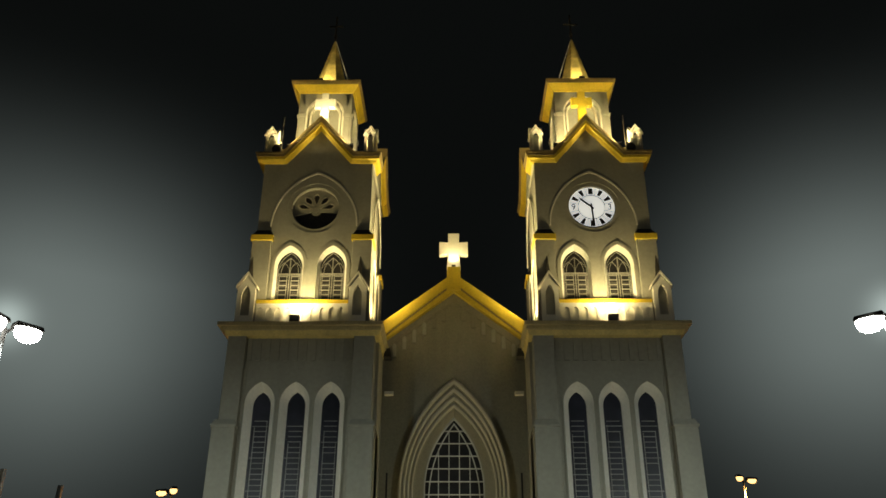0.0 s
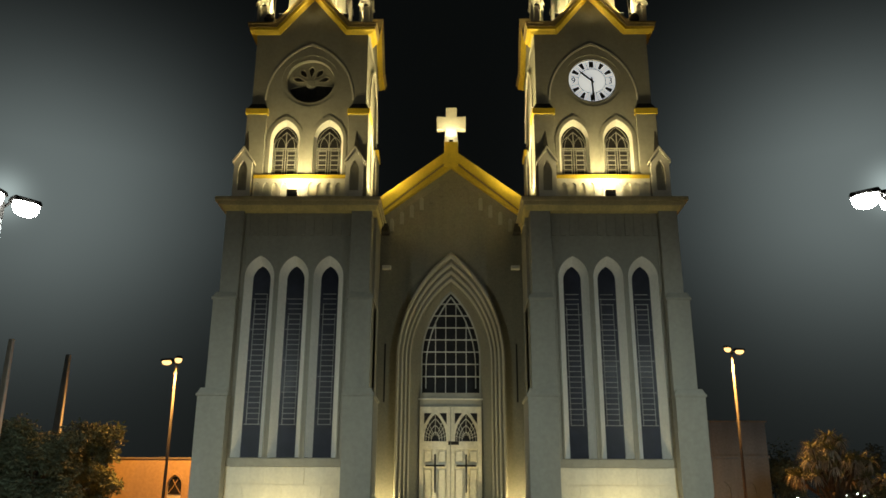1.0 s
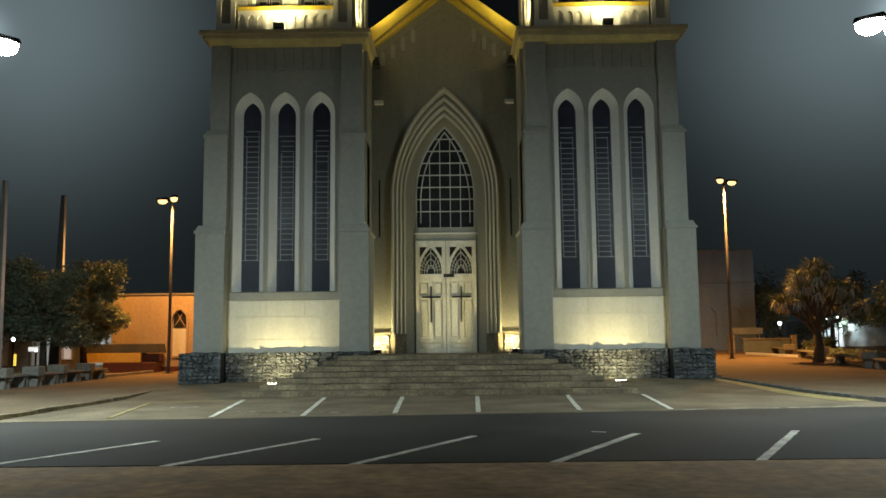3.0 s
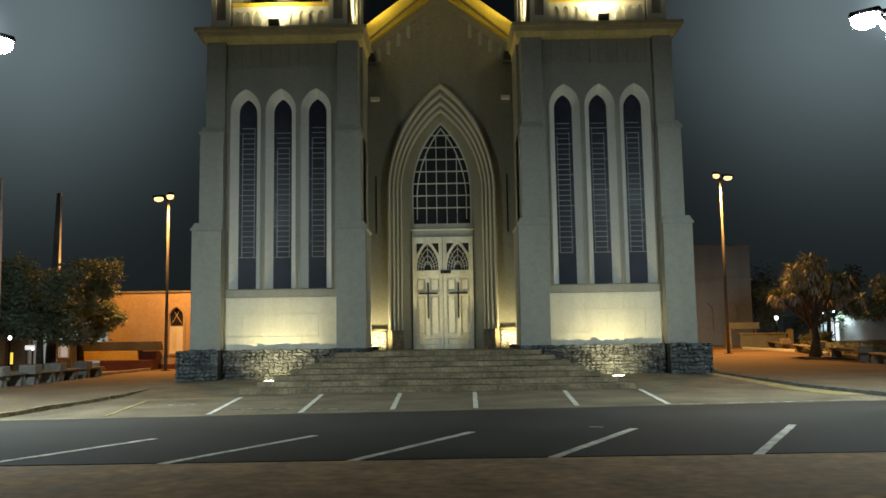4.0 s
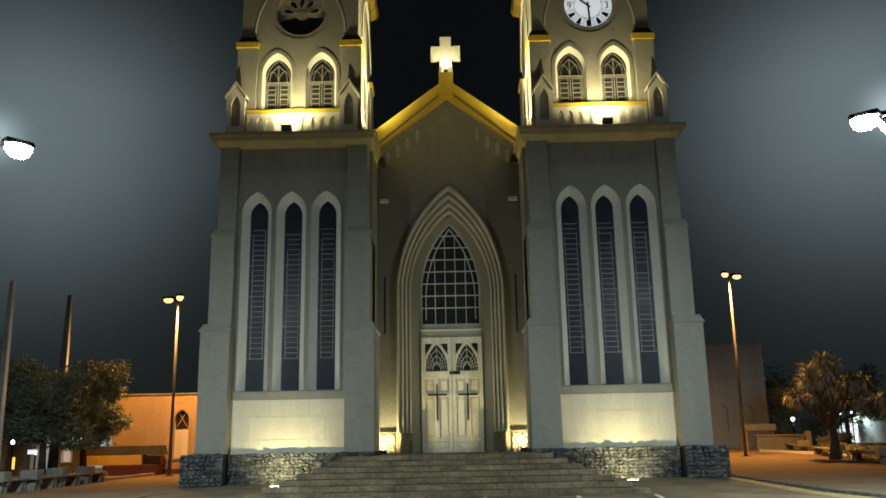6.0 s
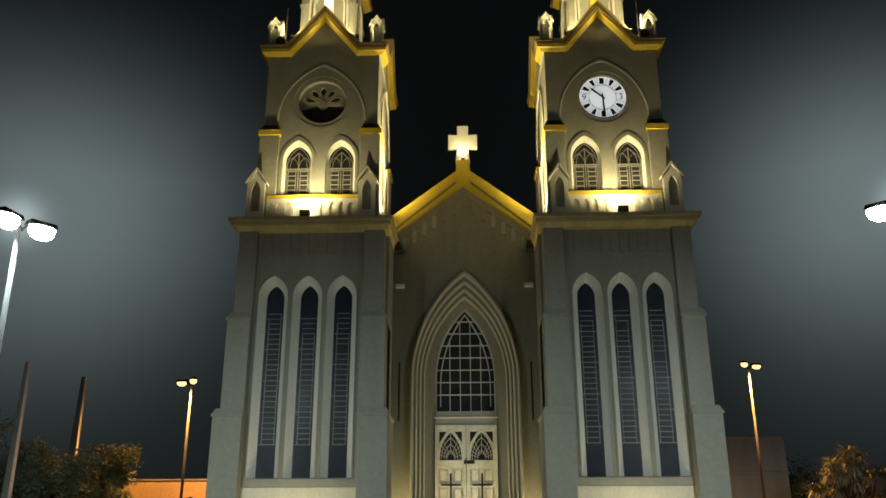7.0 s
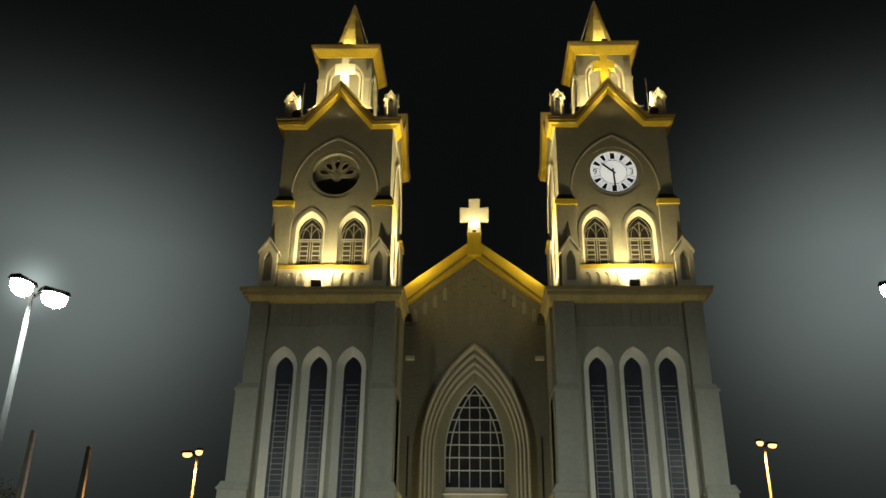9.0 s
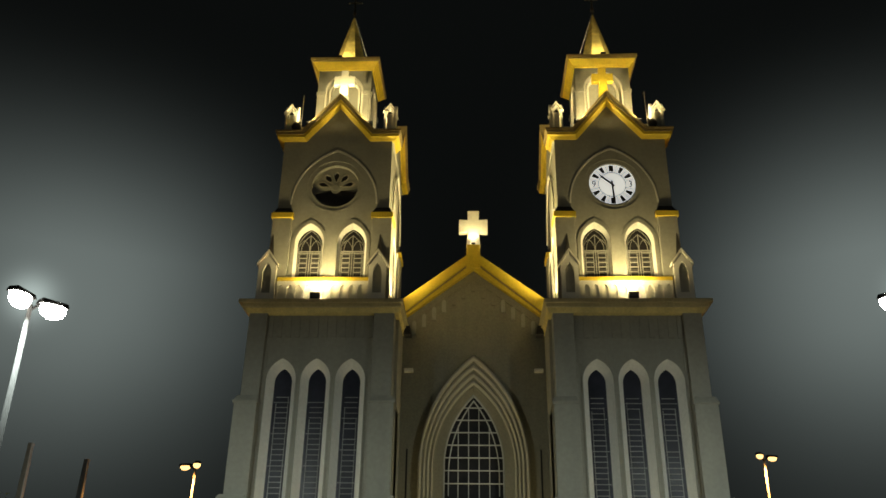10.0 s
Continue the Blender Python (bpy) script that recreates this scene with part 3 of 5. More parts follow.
        rose = part("rose_window", shape().plate(disc(0, 19.56, 1.06), [], 0.333, 0.355), SLATE, t, "round rose window with stone petals")
        petals = []
        for a in (-72, -36, 0, 36, 72):
            a = radians(a)
            out = [(0.0, 0.27), (0.045, 0.40), (0.115, 0.58), (0.115, 0.68), (0.06, 0.77), (0.0, 0.82), (-0.06, 0.77), (-0.115, 0.68), (-0.115, 0.58), (-0.045, 0.40)]
            petals.append([(x * math.cos(a) + r * math.sin(a), 19.56 - x * math.sin(a) + r * math.cos(a)) for x, r in out])
        # lower half cut open to the dark pane, a shape standing for shade
        low = [(0.97 * math.cos(radians(a)), 19.56 + 0.97 * math.sin(radians(a))) for a in range(-172, -7, 12)]
        low += [(0.24 * math.cos(radians(a)), 19.56 + 0.24 * math.sin(radians(a))) for a in range(-20, -161, -20)]
        part("tracery", shape().plate(disc(0, 19.56, 1.05), petals + [low], 0.25, 0.33), PLASTER, rose)
        for petal in petals:
            cx, cz = (sum(p[i] for p in petal) / len(petal) for i in (0, 1))
            part("petal_rim", shape().plate([(cx + (x - cx) * 1.28, cz + (z - cz) * 1.12) for x, z in petal], [petal], 0.225, 0.252), MOULDING, rose)
        part("hub", shape().plate(disc(0, 19.56, 0.16, 16), [], 0.21, 0.255), PLASTER, rose, bevel=0.02)
    # corner buttresses with yellow caps
    for y0, y1, ends in ((-0.12, 0.9, (1, -1)), (4.16, 5.18, (1, -1))):
        for e in ends:
            x0, x1 = sorted((e * 1.76, e * 2.60))
            b = part("corner_buttress", shape().box(x0, x1, y0, y1, 13.9, 17.9), PLASTER, t, bevel=0.012)
            part("cap", shape().box(x0 - 0.06, x1 + 0.06, y0 - 0.08, y1 + 0.06, 17.88, 18.14), YELLOW, b, "yellow cap", bevel=0.012)
            part("weathering", shape().box(x0 - 0.02, x1 + 0.02, y0 - 0.03, y1, 18.14, 18.62, 0.24), SLATE, b, "dark sloping top")
    # gabled niches at the foot of the corners
    for u0, u1 in ((2.12, 2.86), (-2.5, -1.78)):
        m = (u0 + u1) / 2
        half = (u1 - u0) / 2
        n = part("gabled_niche", shape().plate([(u0, 13.95), (u1, 13.95), (u1, 15.5), (m, 16.08), (u0, 15.5)], [arch(m, half * 0.52, 14.25, 15.1, 15.6, 6)], -0.5, -0.36), PALE, t, "small gabled niche")
        part("back", shape().plate([(u0 + 0.02, 13.95), (u1 - 0.02, 13.95), (u1 - 0.02, 15.45), (m, 16.0), (u0 + 0.02, 15.45)], [], -0.36, 0.05), PLASTER, n)
        part("coping", shape().plate([(u0 - 0.07, 15.46), (m, 16.08), (u1 + 0.07, 15.46), (u1 + 0.07, 15.58), (m, 16.22), (u0 - 0.07, 15.58)], [], -0.55, -0.1), PALE, n)
        part("spirelet", shape().cone(m, -0.1, 15.6, 17.15, 0.24, 0.02, 4, 0.5), SLATE, n, "dark spirelet")
    # balcony front under the windows
    ledge = [(-1.78 + 3.88 * k / 16, -0.26 - 0.03 * math.sin(math.pi * k / 16)) for k in range(17)]
    sh = shape()
    ring0 = [(x, y) for x, y in ledge] + [(2.1, 0.1), (-1.78, 0.1)]
    sh.skin([sh.vert((x, y, 14.88)) for x, y in ring0], [sh.vert((x, y, 15.04)) for x, y in ring0])
    balcony = part("balcony", sh, YELLOW, t, "yellow balcony ledge over a blind arcade", bevel=0.012)
    places = [(-1.62 + 0.375 * k) for k in range(10)]
    part("arcade", shape().plate(rect(-1.76, 2.08, 13.95, 14.87), [arch(u + 0.16, 0.125, 14.12, 14.5, 14.7, 5) for u in places], -0.26, -0.16), PALE, balcony)
    part("arcade_back", shape().box(-1.76, 2.08, -0.16, 0.05, 13.95, 14.87), PALE, balcony)

    # cornice and gable on each of the four sides
    middle = Matrix.Translation((0, 2.53, 0))
    for k in range(4):
        m = middle @ Matrix.Rotation(radians(90 * k), 4, "Z") @ Matrix.Translation((0, -2.53, 0))
        gable = shape(m).plate([(-2.45, 21.8), (2.45, 21.8), (1.7, 22.0), (0, 24.0), (-1.7, 22.0)], [], 0.003, 0.35)
        part("gable", gable, PLASTER, t)
        part("cornice", gable_profile(shape(m), ((0.3, 0.0), (-0.33, 0.0), (-0.33, -0.08), (-0.29, -0.09), (-0.29, -0.21), (0.3, -0.21))), STRIP, t, "brown top strip of the gabled cornice")
        part("cornice", gable_profile(shape(m), ((0.3, -0.214), (-0.24, -0.214), (-0.24, -0.33), (-0.15, -0.36), (-0.05, -0.47), (0.3, -0.47))), YELLOW, t, "yellow gabled cornice")
        roof = shape(m)
        roof.plate([(-1.6, 22.25), (1.6, 22.25), (0, 24.18)], [], 0.37, 2.5)
        part("roof", roof, SLATE, t)
        if k in (1, 3):
            part("hood_mould", shape(m).plate(arch(0, 1.9, 18.62, 18.66, 21.4, 12) + arch(0, 1.80, 18.62, 18.66, 21.24, 12)[::-1], [], -0.05, 0.02), PALE, t)
            for u in (-0.86, 0.86):
                part("moulding", shape(m).plate(arch(u, 0.78, 15.1, 16.75, 17.78), [arch(u, 0.5, 15.11, 16.75, 17.5)], -0.05, 0.02), PALE, t)
                part("window", shape(m).plate(arch(u, 0.5, 15.1, 16.75, 17.5), [], -0.02, 0.02), GLASS, t)
    for k in range(4):
        lm = Matrix.Translation((0.14, 2.55, 0)) @ Matrix.Rotation(radians(90 * k), 4, "Z") @ Matrix.Translation((0, -2.6, 0))
        # lantern wall with a niche between pilasters
        lan = shape(lm).plate(rect(-1.3, 1.3, 22.2, 26.75), [arch(0, 0.93, 23.2, 25.5, 26.46, 10)], 1.3, 1.6)
        part("lantern_wall", lan, PLASTER, t)
        for half, apex, y in ((0.93, 26.46, 1.275), (0.76, 26.27, 1.42)):
            inner = arch(0, half - 0.09, 23.2, 25.5, apex - 0.10, 10)
            part("lantern_moulding", shape(lm).plate(arch(0, half, 23.2, 25.5, apex, 10) + inner[::-1], [], y, 1.62), PALE, t)
        part("niche", shape(lm).box(-0.95, 0.95, 1.62, 1.68, 22.2, 26.6), PLASTER, t)
        for e in (-1, 1):
            pilaster = part("pilaster", shape(lm).box(e * 1.09 - 0.13, e * 1.09 + 0.13, 1.265, 1.3, 22.3, 25.3), PLASTER, t, bevel=0.01)
            part("capital", shape(lm).box(e * 1.09 - 0.17, e * 1.09 + 0.17, 1.24, 1.3, 25.3, 25.48, -0.02), PLASTER, pilaster)
    # open corner tabernacles on the roof, gabled on all four sides
    for px, py in ((-2.3, 0.28), (2.3, 0.28), (-2.3, 4.78), (2.3, 4.78)):
        stand = part("tabernacle", shape().box(px - 0.36, px + 0.36, py - 0.36, py + 0.36, 22.28, 22.5, 0.04), PALE, t, "small open gabled tabernacle")
        for k in range(4):
            m = Matrix.Translation((px, py, 0)) @ Matrix.Rotation(radians(90 * k), 4, "Z")
            face = shape(m).plate([(-0.27, 22.5), (0.27, 22.5), (0.27, 23.40), (0, 23.78), (-0.27, 23.40)], [arch(0, 0.165, 22.56, 23.18, 23.52, 6)], -0.27, -0.19)
            part("face", face, PALE, stand)
            part("coping", shape(m).plate([(-0.34, 23.36), (0, 23.84), (0.34, 23.36), (0.34, 23.43), (0, 23.92), (-0.34, 23.43)], [], -0.31, -0.18), PALE, stand)
        part("core", shape().box(px - 0.13, px + 0.13, py - 0.13, py + 0.13, 22.5, 23.46), PALE, stand)
        part("cap", shape().cone(px, py, 23.42, 23.80, 0.32, 0.03, 4, 0.5), SLATE, stand)
        if py < 1 and px > 0:
            part("spike", shape().tube([(px - 0.45, py, 22.4), (px - 0.45, py, 24.6)], 0.02, 6), DARK_METAL, t)
    part("roof_deck", shape().box(-2.4, 2.4, 0.38, 4.68, 21.9, 22.28), SLATE, t)
    lm = Matrix.Translation((0.14, -0.05, 0))
    top = shape(lm).box(-1.36, 1.36, 1.24, 3.96, 26.7, 26.78, -0.05).box(-1.42, 1.42, 1.18, 4.02, 26.78, 27.05, -0.20)
    part("lantern_lip", shape(lm).box(-1.66, 1.66, 0.94, 4.26, 27.052, 27.12).box(-1.70, 1.70, 0.9, 4.3, 27.12, 27.25), STRIP, t, "brown top strip of the lantern cornice")
    part("lantern_cornice", top, YELLOW, t, "yellow cornice of the lantern", bevel=0.015)
    sp = shape(lm)
    rings = []
    for i in range(13):
        f = i / 12
        r = 0.97 * (1 - f) + 0.03 + (0.008 if i % 2 else 0.0)
        rings.append([sp.vert((r * math.cos(radians(45 * q + 22.5)), 2.6 + r * math.sin(radians(45 * q + 22.5)), 27.25 + 3.88 * f)) for q in range(8)])
    for a, b in zip(rings, rings[1:]):
        sp.skin(a, b, False)
    sp.bm.faces.new(rings[-1])
    part("spire", sp, SPIRE, t, "weathered yellow eight-sided spire")
    cr = shape(lm).tube([(0, 2.6, 31.0), (0, 2.6, 32.75)], 0.045, 8).tube([(-0.36, 2.6, 32.1), (0.36, 2.6, 32.1)], 0.045, 8)
    cr.tube([(0, 2.6, 31.3), (0, 2.6, 31.5)], 0.09, 8)
    part("spire_cross", cr, DARK_METAL, t, "dark iron cross")
    part("stay_wire", shape(lm).tube([(-1.12, 1.9, 27.3), (-0.06, 2.54, 31.0)], 0.018, 5), BAR_PAINT, t)
    x = shape().plate([(-0.24, 24.2), (0.24, 24.2), (0.18, 25.27), (0.50, 25.26), (0.50, 25.74), (0.18, 25.73), (0.18, 26.08), (-0.18, 26.08), (-0.18, 25.73), (-0.50, 25.74), (-0.50, 25.26), (-0.18, 25.27)], [], 0.36, 0.62)
    # yellow paint dims the clock tower's cross in place of weaker light
    part("gable_cross", x, YELLOW if with_clock else WHITE_PAINT, t, "cross in yellow paint that stands for its weak light" if with_clock else "pale floodlit cross", bevel=0.02)
    return t


TOWERS = [tower(-1), tower(1)]

# ---- the church: nave front with portal ----
nave = thing("church_nave", "greige plaster nave front with a pointed portal between the towers", "church")
portal = arch(0, 2.22, 1.16, 7.75, 12.45, 18)
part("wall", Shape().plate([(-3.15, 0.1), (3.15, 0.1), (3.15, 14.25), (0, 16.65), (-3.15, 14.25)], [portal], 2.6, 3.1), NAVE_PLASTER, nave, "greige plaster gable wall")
part("body", Shape().box(-8.2, 8.2, 5.4, 34, 0.1, 11.5).box(-3.15, 3.15, 3.65, 5.4, 0.1, 13.4), PLASTER, nave)
part("roof", Shape().plate([(-8.5, 11.4), (8.5, 11.4), (0, 15.6)], [], 5.4, 34.3).plate([(-3.15, 13.4), (3.15, 13.4), (0, 15.7)], [], 3.1, 5.4), ROOF_TILE, nave, "dark clay roof")
levels = [(2.28, 7.75, 12.46, 2.26), (2.12, 7.78, 12.12, 2.42), (1.96, 7.8, 11.8, 2.58), (1.81, 7.82, 11.5, 2.74), (1.66, 7.85, 11.22, 2.9)]
for (h0, s0, a0, y0), (h1, s1, a1, y1) in zip(levels, levels[1:]):
    o, i = arch(0, h0, 1.16, s0, a0, 18), arch(0, h1, 1.161, s1, a1, 18)
    # the hollow takes the darker plaster as painted shade
    part("portal_moulding", Shape().plate(o + i[::-1], [], y0 + 0.05, 3.2), NAVE_PLASTER, nave, "hollow of the stepped portal moulding, its shade painted in", bevel=0.012)
    w = (h0 - h1) / 2
    lift = (a0 - a1) / 2
    roll = Shape()
    profile = [(0.0, 0.05), (0.03, -0.03), (0.35, -0.085), (0.7, -0.03), (0.8, 0.05)]
    rings = [arch(0, h0 - 2 * w * f, 1.16, s0, a0 - 2 * lift * f, 18) for f, dy in profile]
    for (p, q), (f0, d0), (f1, d1) in zip(zip(rings, rings[1:]), profile, profile[1:]):
        roll.loft(p, y0 + d0, q, y0 + d1)
    bmesh.ops.remove_doubles(roll.bm, verts=roll.bm.verts, dist=0.0005)
    # ribs stay lighter than the hollows, so their lit edges are painted in
    part("roll", roll, MOULDING, nave, "rounded rib of the portal", smooth=True)
    for e in (-1, 1):
        x0, x1 = sorted((e * (h0 + 0.012), e * h1))
        part("jamb_foot", Shape().plate(rect(x0, x1, 1.16, 1.98), [], y0 - 0.10, y0 - 0.088), STEP_STONE, nave, "brown stone foot of the jamb")
o, i = arch(0, 1.66, 1.16, 7.85, 11.32, 18), arch(0, 1.27, 1.16, 7.95, 10.98, 18)
# splay darkened by colour where the recess is in shade
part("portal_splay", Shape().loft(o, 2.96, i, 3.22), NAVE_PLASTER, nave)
part("portal_back", Shape().plate(rect(-2.4, 2.4, 1.16, 12.4), [arch(0, 1.26, 6.52, 7.95, 10.96, 18), rect(-1.3, 1.3, 1.17, 5.94)], 3.2, 3.4), PLASTER, nave)
part("transom", Shape().box(-1.30, 1.30, 3.13, 3.2, 5.94, 6.5), PLASTER, nave)
part("transom_ledge", Shape().box(-1.36, 1.36, 3.09, 3.2, 6.22, 6.27), PALE, nave)
# the great window
great = part("great_window", Shape().plate(arch(0, 1.3, 6.45, 7.95, 11.02, 16), [], 3.34, 3.38), GLASS, nave, "great pointed window of dark panes in pale bars")


def half_at(z, half=1.26, spring=7.95, apex=10.96):
    if z <= spring:
        return half
    h = apex - spring
    r = (half * half + h * h) / (2 * half)
    return max(0.0, half - r + math.sqrt(max(0.0, r * r - (z - spring) ** 2)))


for k in range(7):
    z = 7.22 + 0.53 * k
    w = half_at(z)
    part("bar", Shape().box(-w, w, 3.27, 3.33, z - 0.02, z + 0.02), BAR_PAINT, great)
for x in (-0.66, -0.22, 0.22, 0.66):
    part("bar", Shape().box(x - 0.017, x + 0.017, 3.28, 3.33, 6.44, 7.22 + 0.53 * (6 if abs(x) < 0.4 else 4.6)), BAR_PAINT, great)
part("bar", Shape().plate(arch(0, 1.27, 6.5, 7.95, 10.98, 16) + arch(0, 1.22, 6.5, 7.95, 10.88, 16)[::-1], [], 3.26, 3.34), BAR_PAINT, great)
part("bar", Shape().plate(arch(0, 1.08, 6.72, 7.6, 10.75, 16) + arch(0, 1.04, 6.72, 7.6, 10.66, 16)[::-1], [], 3.28, 3.33), BAR_PAINT, great)

# double door
FEET = []
for s in (-1, 1):
    d = part("door", Shape(s).box(0.012, 1.29, 3.18, 3.26, 1.17, 5.93), DOOR_PAINT, nave, "tall cream painted door leaf with a lattice window")
    for x0, x1, z0, z1 in ((0.012, 0.14, 1.17, 5.93), (1.14, 1.29, 1.17, 5.93), (0.14, 1.14, 5.7, 5.93), (0.14, 1.14, 4.2, 4.5), (0.14, 1.14, 1.17, 1.30), (0.14, 1.14, 1.62, 1.76), (0.14, 1.14, 3.46, 3.60), (0.56, 0.72, 1.76, 4.2)):
        part("rail", Shape(s).box(x0, x1, 3.085, 3.18, z0, z1), DOOR_PAINT, d, bevel=0.008)
    for x0, x1, z0, z1 in ((0.20, 0.50, 1.84, 3.38), (0.78, 1.08, 1.84, 3.38), (0.20, 0.50, 3.68, 4.12), (0.78, 1.08, 3.68, 4.12), (0.20, 1.08, 1.36, 1.56)):
        part("raised_panel", Shape(s).box(x0, x1, 3.14, 3.18, z0, z1), DOOR_PAINT, d, bevel=0.02)
    part("lattice_frame", Shape(s).plate(rect(0.14, 1.14, 4.5, 5.7), [arch(0.64, 0.46, 4.51, 4.62, 5.64, 8)], 3.10, 3.179), DOOR_PAINT, d)
    part("lattice_arch", Shape(s).plate(arch(0.64, 0.53, 4.5, 4.62, 5.76, 8) + arch(0.64, 0.455, 4.5, 4.62, 5.63, 8)[::-1], [], 3.06, 3.11), DOOR_PAINT, d, bevel=0.01)
    for e in (-1, 1):
        part("corner_pane", Shape(s).plate([(0.64 + e * 0.47, 5.66), (0.64 + e * 0.17, 5.66), (0.64 + e * 0.47, 5.2)], [], 3.088, 3.0995), GLASS, d, "dark corner pane")
    part("pane", Shape(s).plate(arch(0.64, 0.47, 4.51, 4.66, 5.65, 8), [], 3.165, 3.178), GLASS, d, "dark pane behind lattice")
    for k in range(3):
        half = 0.40 - 0.11 * k
        part("lattice_bar", Shape(s).plate(arch(0.64, half, 4.52, 4.6, 5.45 - 0.27 * k, 7) + arch(0.64, half - 0.022, 4.52, 4.6, 5.415 - 0.27 * k, 7)[::-1], [], 3.14, 3.164), BAR_PAINT, d)
    for a in (20, 38, 54, 68, 90, 112, 126, 142, 160):
        c, n = math.cos(radians(a)), math.sin(radians(a))
        r = min(0.45 / max(abs(c), 0.01), 1.02 / (n + 0.9 * abs(c)))
        part("lattice_bar", Shape(s).tube([(0.64 + 0.14 * c, 3.145, 4.56 + 0.2 * n), (0.64 + r * c, 3.145, 4.56 + r * n)], 0.011, 5), BAR_PAINT, d)
    part("cross", Shape(s).box(0.607, 0.673, 3.055, 3.084, 2.46, 3.98).box(0.24, 1.04, 3.053, 3.085, 3.49, 3.56), BLACK, d, "thin dark cross")
    part("latch", Shape(s).box(0.02, 0.34 if s > 0 else 0.10, 3.05, 3.084, 4.36, 4.5), DARK_METAL, d, "dark metal latch")
    # walls beside the portal: stone foot, ledge, slot and bracket
    FEET.append((s, part("stone_foot", Shape(s).box(2.36, 3.14, 2.46, 2.599, 1.16, 1.95), KERB, nave, "rough stone foot of the portal wall")))
    part("foot_ledge", Shape(s).box(2.34, 3.14, 2.36, 2.599, 1.95, 2.03), STEP_STONE, nave)
    part("slot", Shape(s).box(2.74, 2.81, 2.575, 2.599, 6.05, 8.5), BLACK, nave, "dark narrow slot")
    part("bracket", Shape(s).box(2.6, 2.98, 2.36, 2.599, 11.75, 11.9), PALE, nave, "small pale bracket", bevel=0.01)
    for k in range(7):
        x = 0.436 * k + 0.004
        if k or s > 0:
            z = 16.12 - 0.765 * x
            part("corbel_strip", Shape(s).plate(arch(x, 0.09, z - 0.62, z - 0.12, z + 0.0, 5), [], 2.535, 2.599), NAVE_PLASTER if k < 3 else PLASTER, nave, bevel=0.015)
    part("kneeler", Shape(s).box(2.72, 3.05, 2.1, 2.6, 13.35, 13.75, 0.06), SLATE, nave)
# yellow raking cornice and its cross
def chevron(top, low):
    """A gable-shaped strip in (x, z) between an upper and a lower line, each given by its end and its apex."""
    return [(-3.14, top[0]), (0, top[1]), (3.14, top[0]), (3.14, low[0]), (0, low[1]), (-3.14, low[0])]


part("raking_cornice", Shape().plate(chevron((14.98, 17.33), (14.28, 16.90)), [], 2.12, 3.2), YELLOW, nave, "yellow raking cornice", bevel=0.012)
part("raking_cornice", Shape().plate(chevron((14.30, 16.88), (14.24, 16.80)), [], 2.20, 3.15), STRIP, nave, "brown line of the raking cornice")
part("raking_cornice", Shape().plate(chevron((14.26, 16.82), (14.10, 16.50)), [], 2.28, 3.1), YELLOW, nave, "yellow raking cornice", bevel=0.012)
part("frieze", Shape().plate(chevron((14.12, 16.52), (13.72, 16.10)), [], 2.55, 2.6), NAVE_PLASTER, nave)
part("pedestal", Shape().box(-0.32, 0.32, 2.05, 2.75, 16.5, 17.62, 0.02), YELLOW, nave, bevel=0.012)
part("gable_cross", Shape().plate([(-0.32, 17.62), (0.32, 17.62), (0.25, 18.33), (0.66, 18.30), (0.66, 18.98), (0.25, 18.95), (0.26, 19.42), (-0.26, 19.42), (-0.25, 18.95), (-0.66, 18.98), (-0.66, 18.30), (-0.25, 18.33)], [], 2.25, 2.55), WHITE_PAINT, nave, "pale floodlit cross", bevel=0.02)

# ---- floodlights ----


def floodlight(x, y, z, turn, tilt, size=0.16):
    f = thing("floodlight", "small black floodlight on a bracket", "floodlight", "church floodlights", at=(x, y, z))
    f.rotation_euler = (0, 0, radians(turn))
    m = Matrix.Translation((0, 0, size * 0.9)) @ Matrix.Rotation(radians(tilt), 4, "X")
    part("housing", Shape(1, m).box(-size, size, -size * 0.7, size * 0.7, -size * 0.5, 0, -0.012), BLACK, f, bevel=0.01)
    part("lens", Shape(1, m).box(-size * 0.85, size * 0.85, -size * 0.55, size * 0.55, 0.006, 0.014), LENS, f, "glowing glass")
    part("bracket", Shape().box(-size * 1.1, -size * 1.02, -0.03, 0.03, 0, size * 1.1).box(size * 1.02, size * 1.1, -0.03, 0.03, 0, size * 1.1).box(-size * 1.1, size * 1.1, -0.05, 0.05, 0, 0.015), BLACK, f)
    return f


floodlight(0.0, 2.13, 17.62, 0, -40, 0.08)
for s in (-1, 1):
    floodlight(6.3 * s, -1.75, 0.0, 0, -4, 0.2)
    floodlight(2.82 * s, 1.72, 1.165, 0, -25, 0.16)
    floodlight(6.5 * s, -0.50, 13.95, 0, -60, 0.2)
    floodlight(3.12 * s, 0.85, 13.95, 0, -35, 0.14)
    # hidden fixture for the added lamp on the nave roof
    floodlight(1.2 * s, 2.75, 16.46, -55 * s, -60, 0.14)
    floodlight(-6.58 if s < 0 else 6.36, 1.0, 27.25, 0, -45, 0.13)
    # small unseen floods added for the roof lamps, besides the known drum lights
    for x in (7.5, 4.74):
        floodlight(x * s, -0.12, 22.62, 0, -45, 0.14)

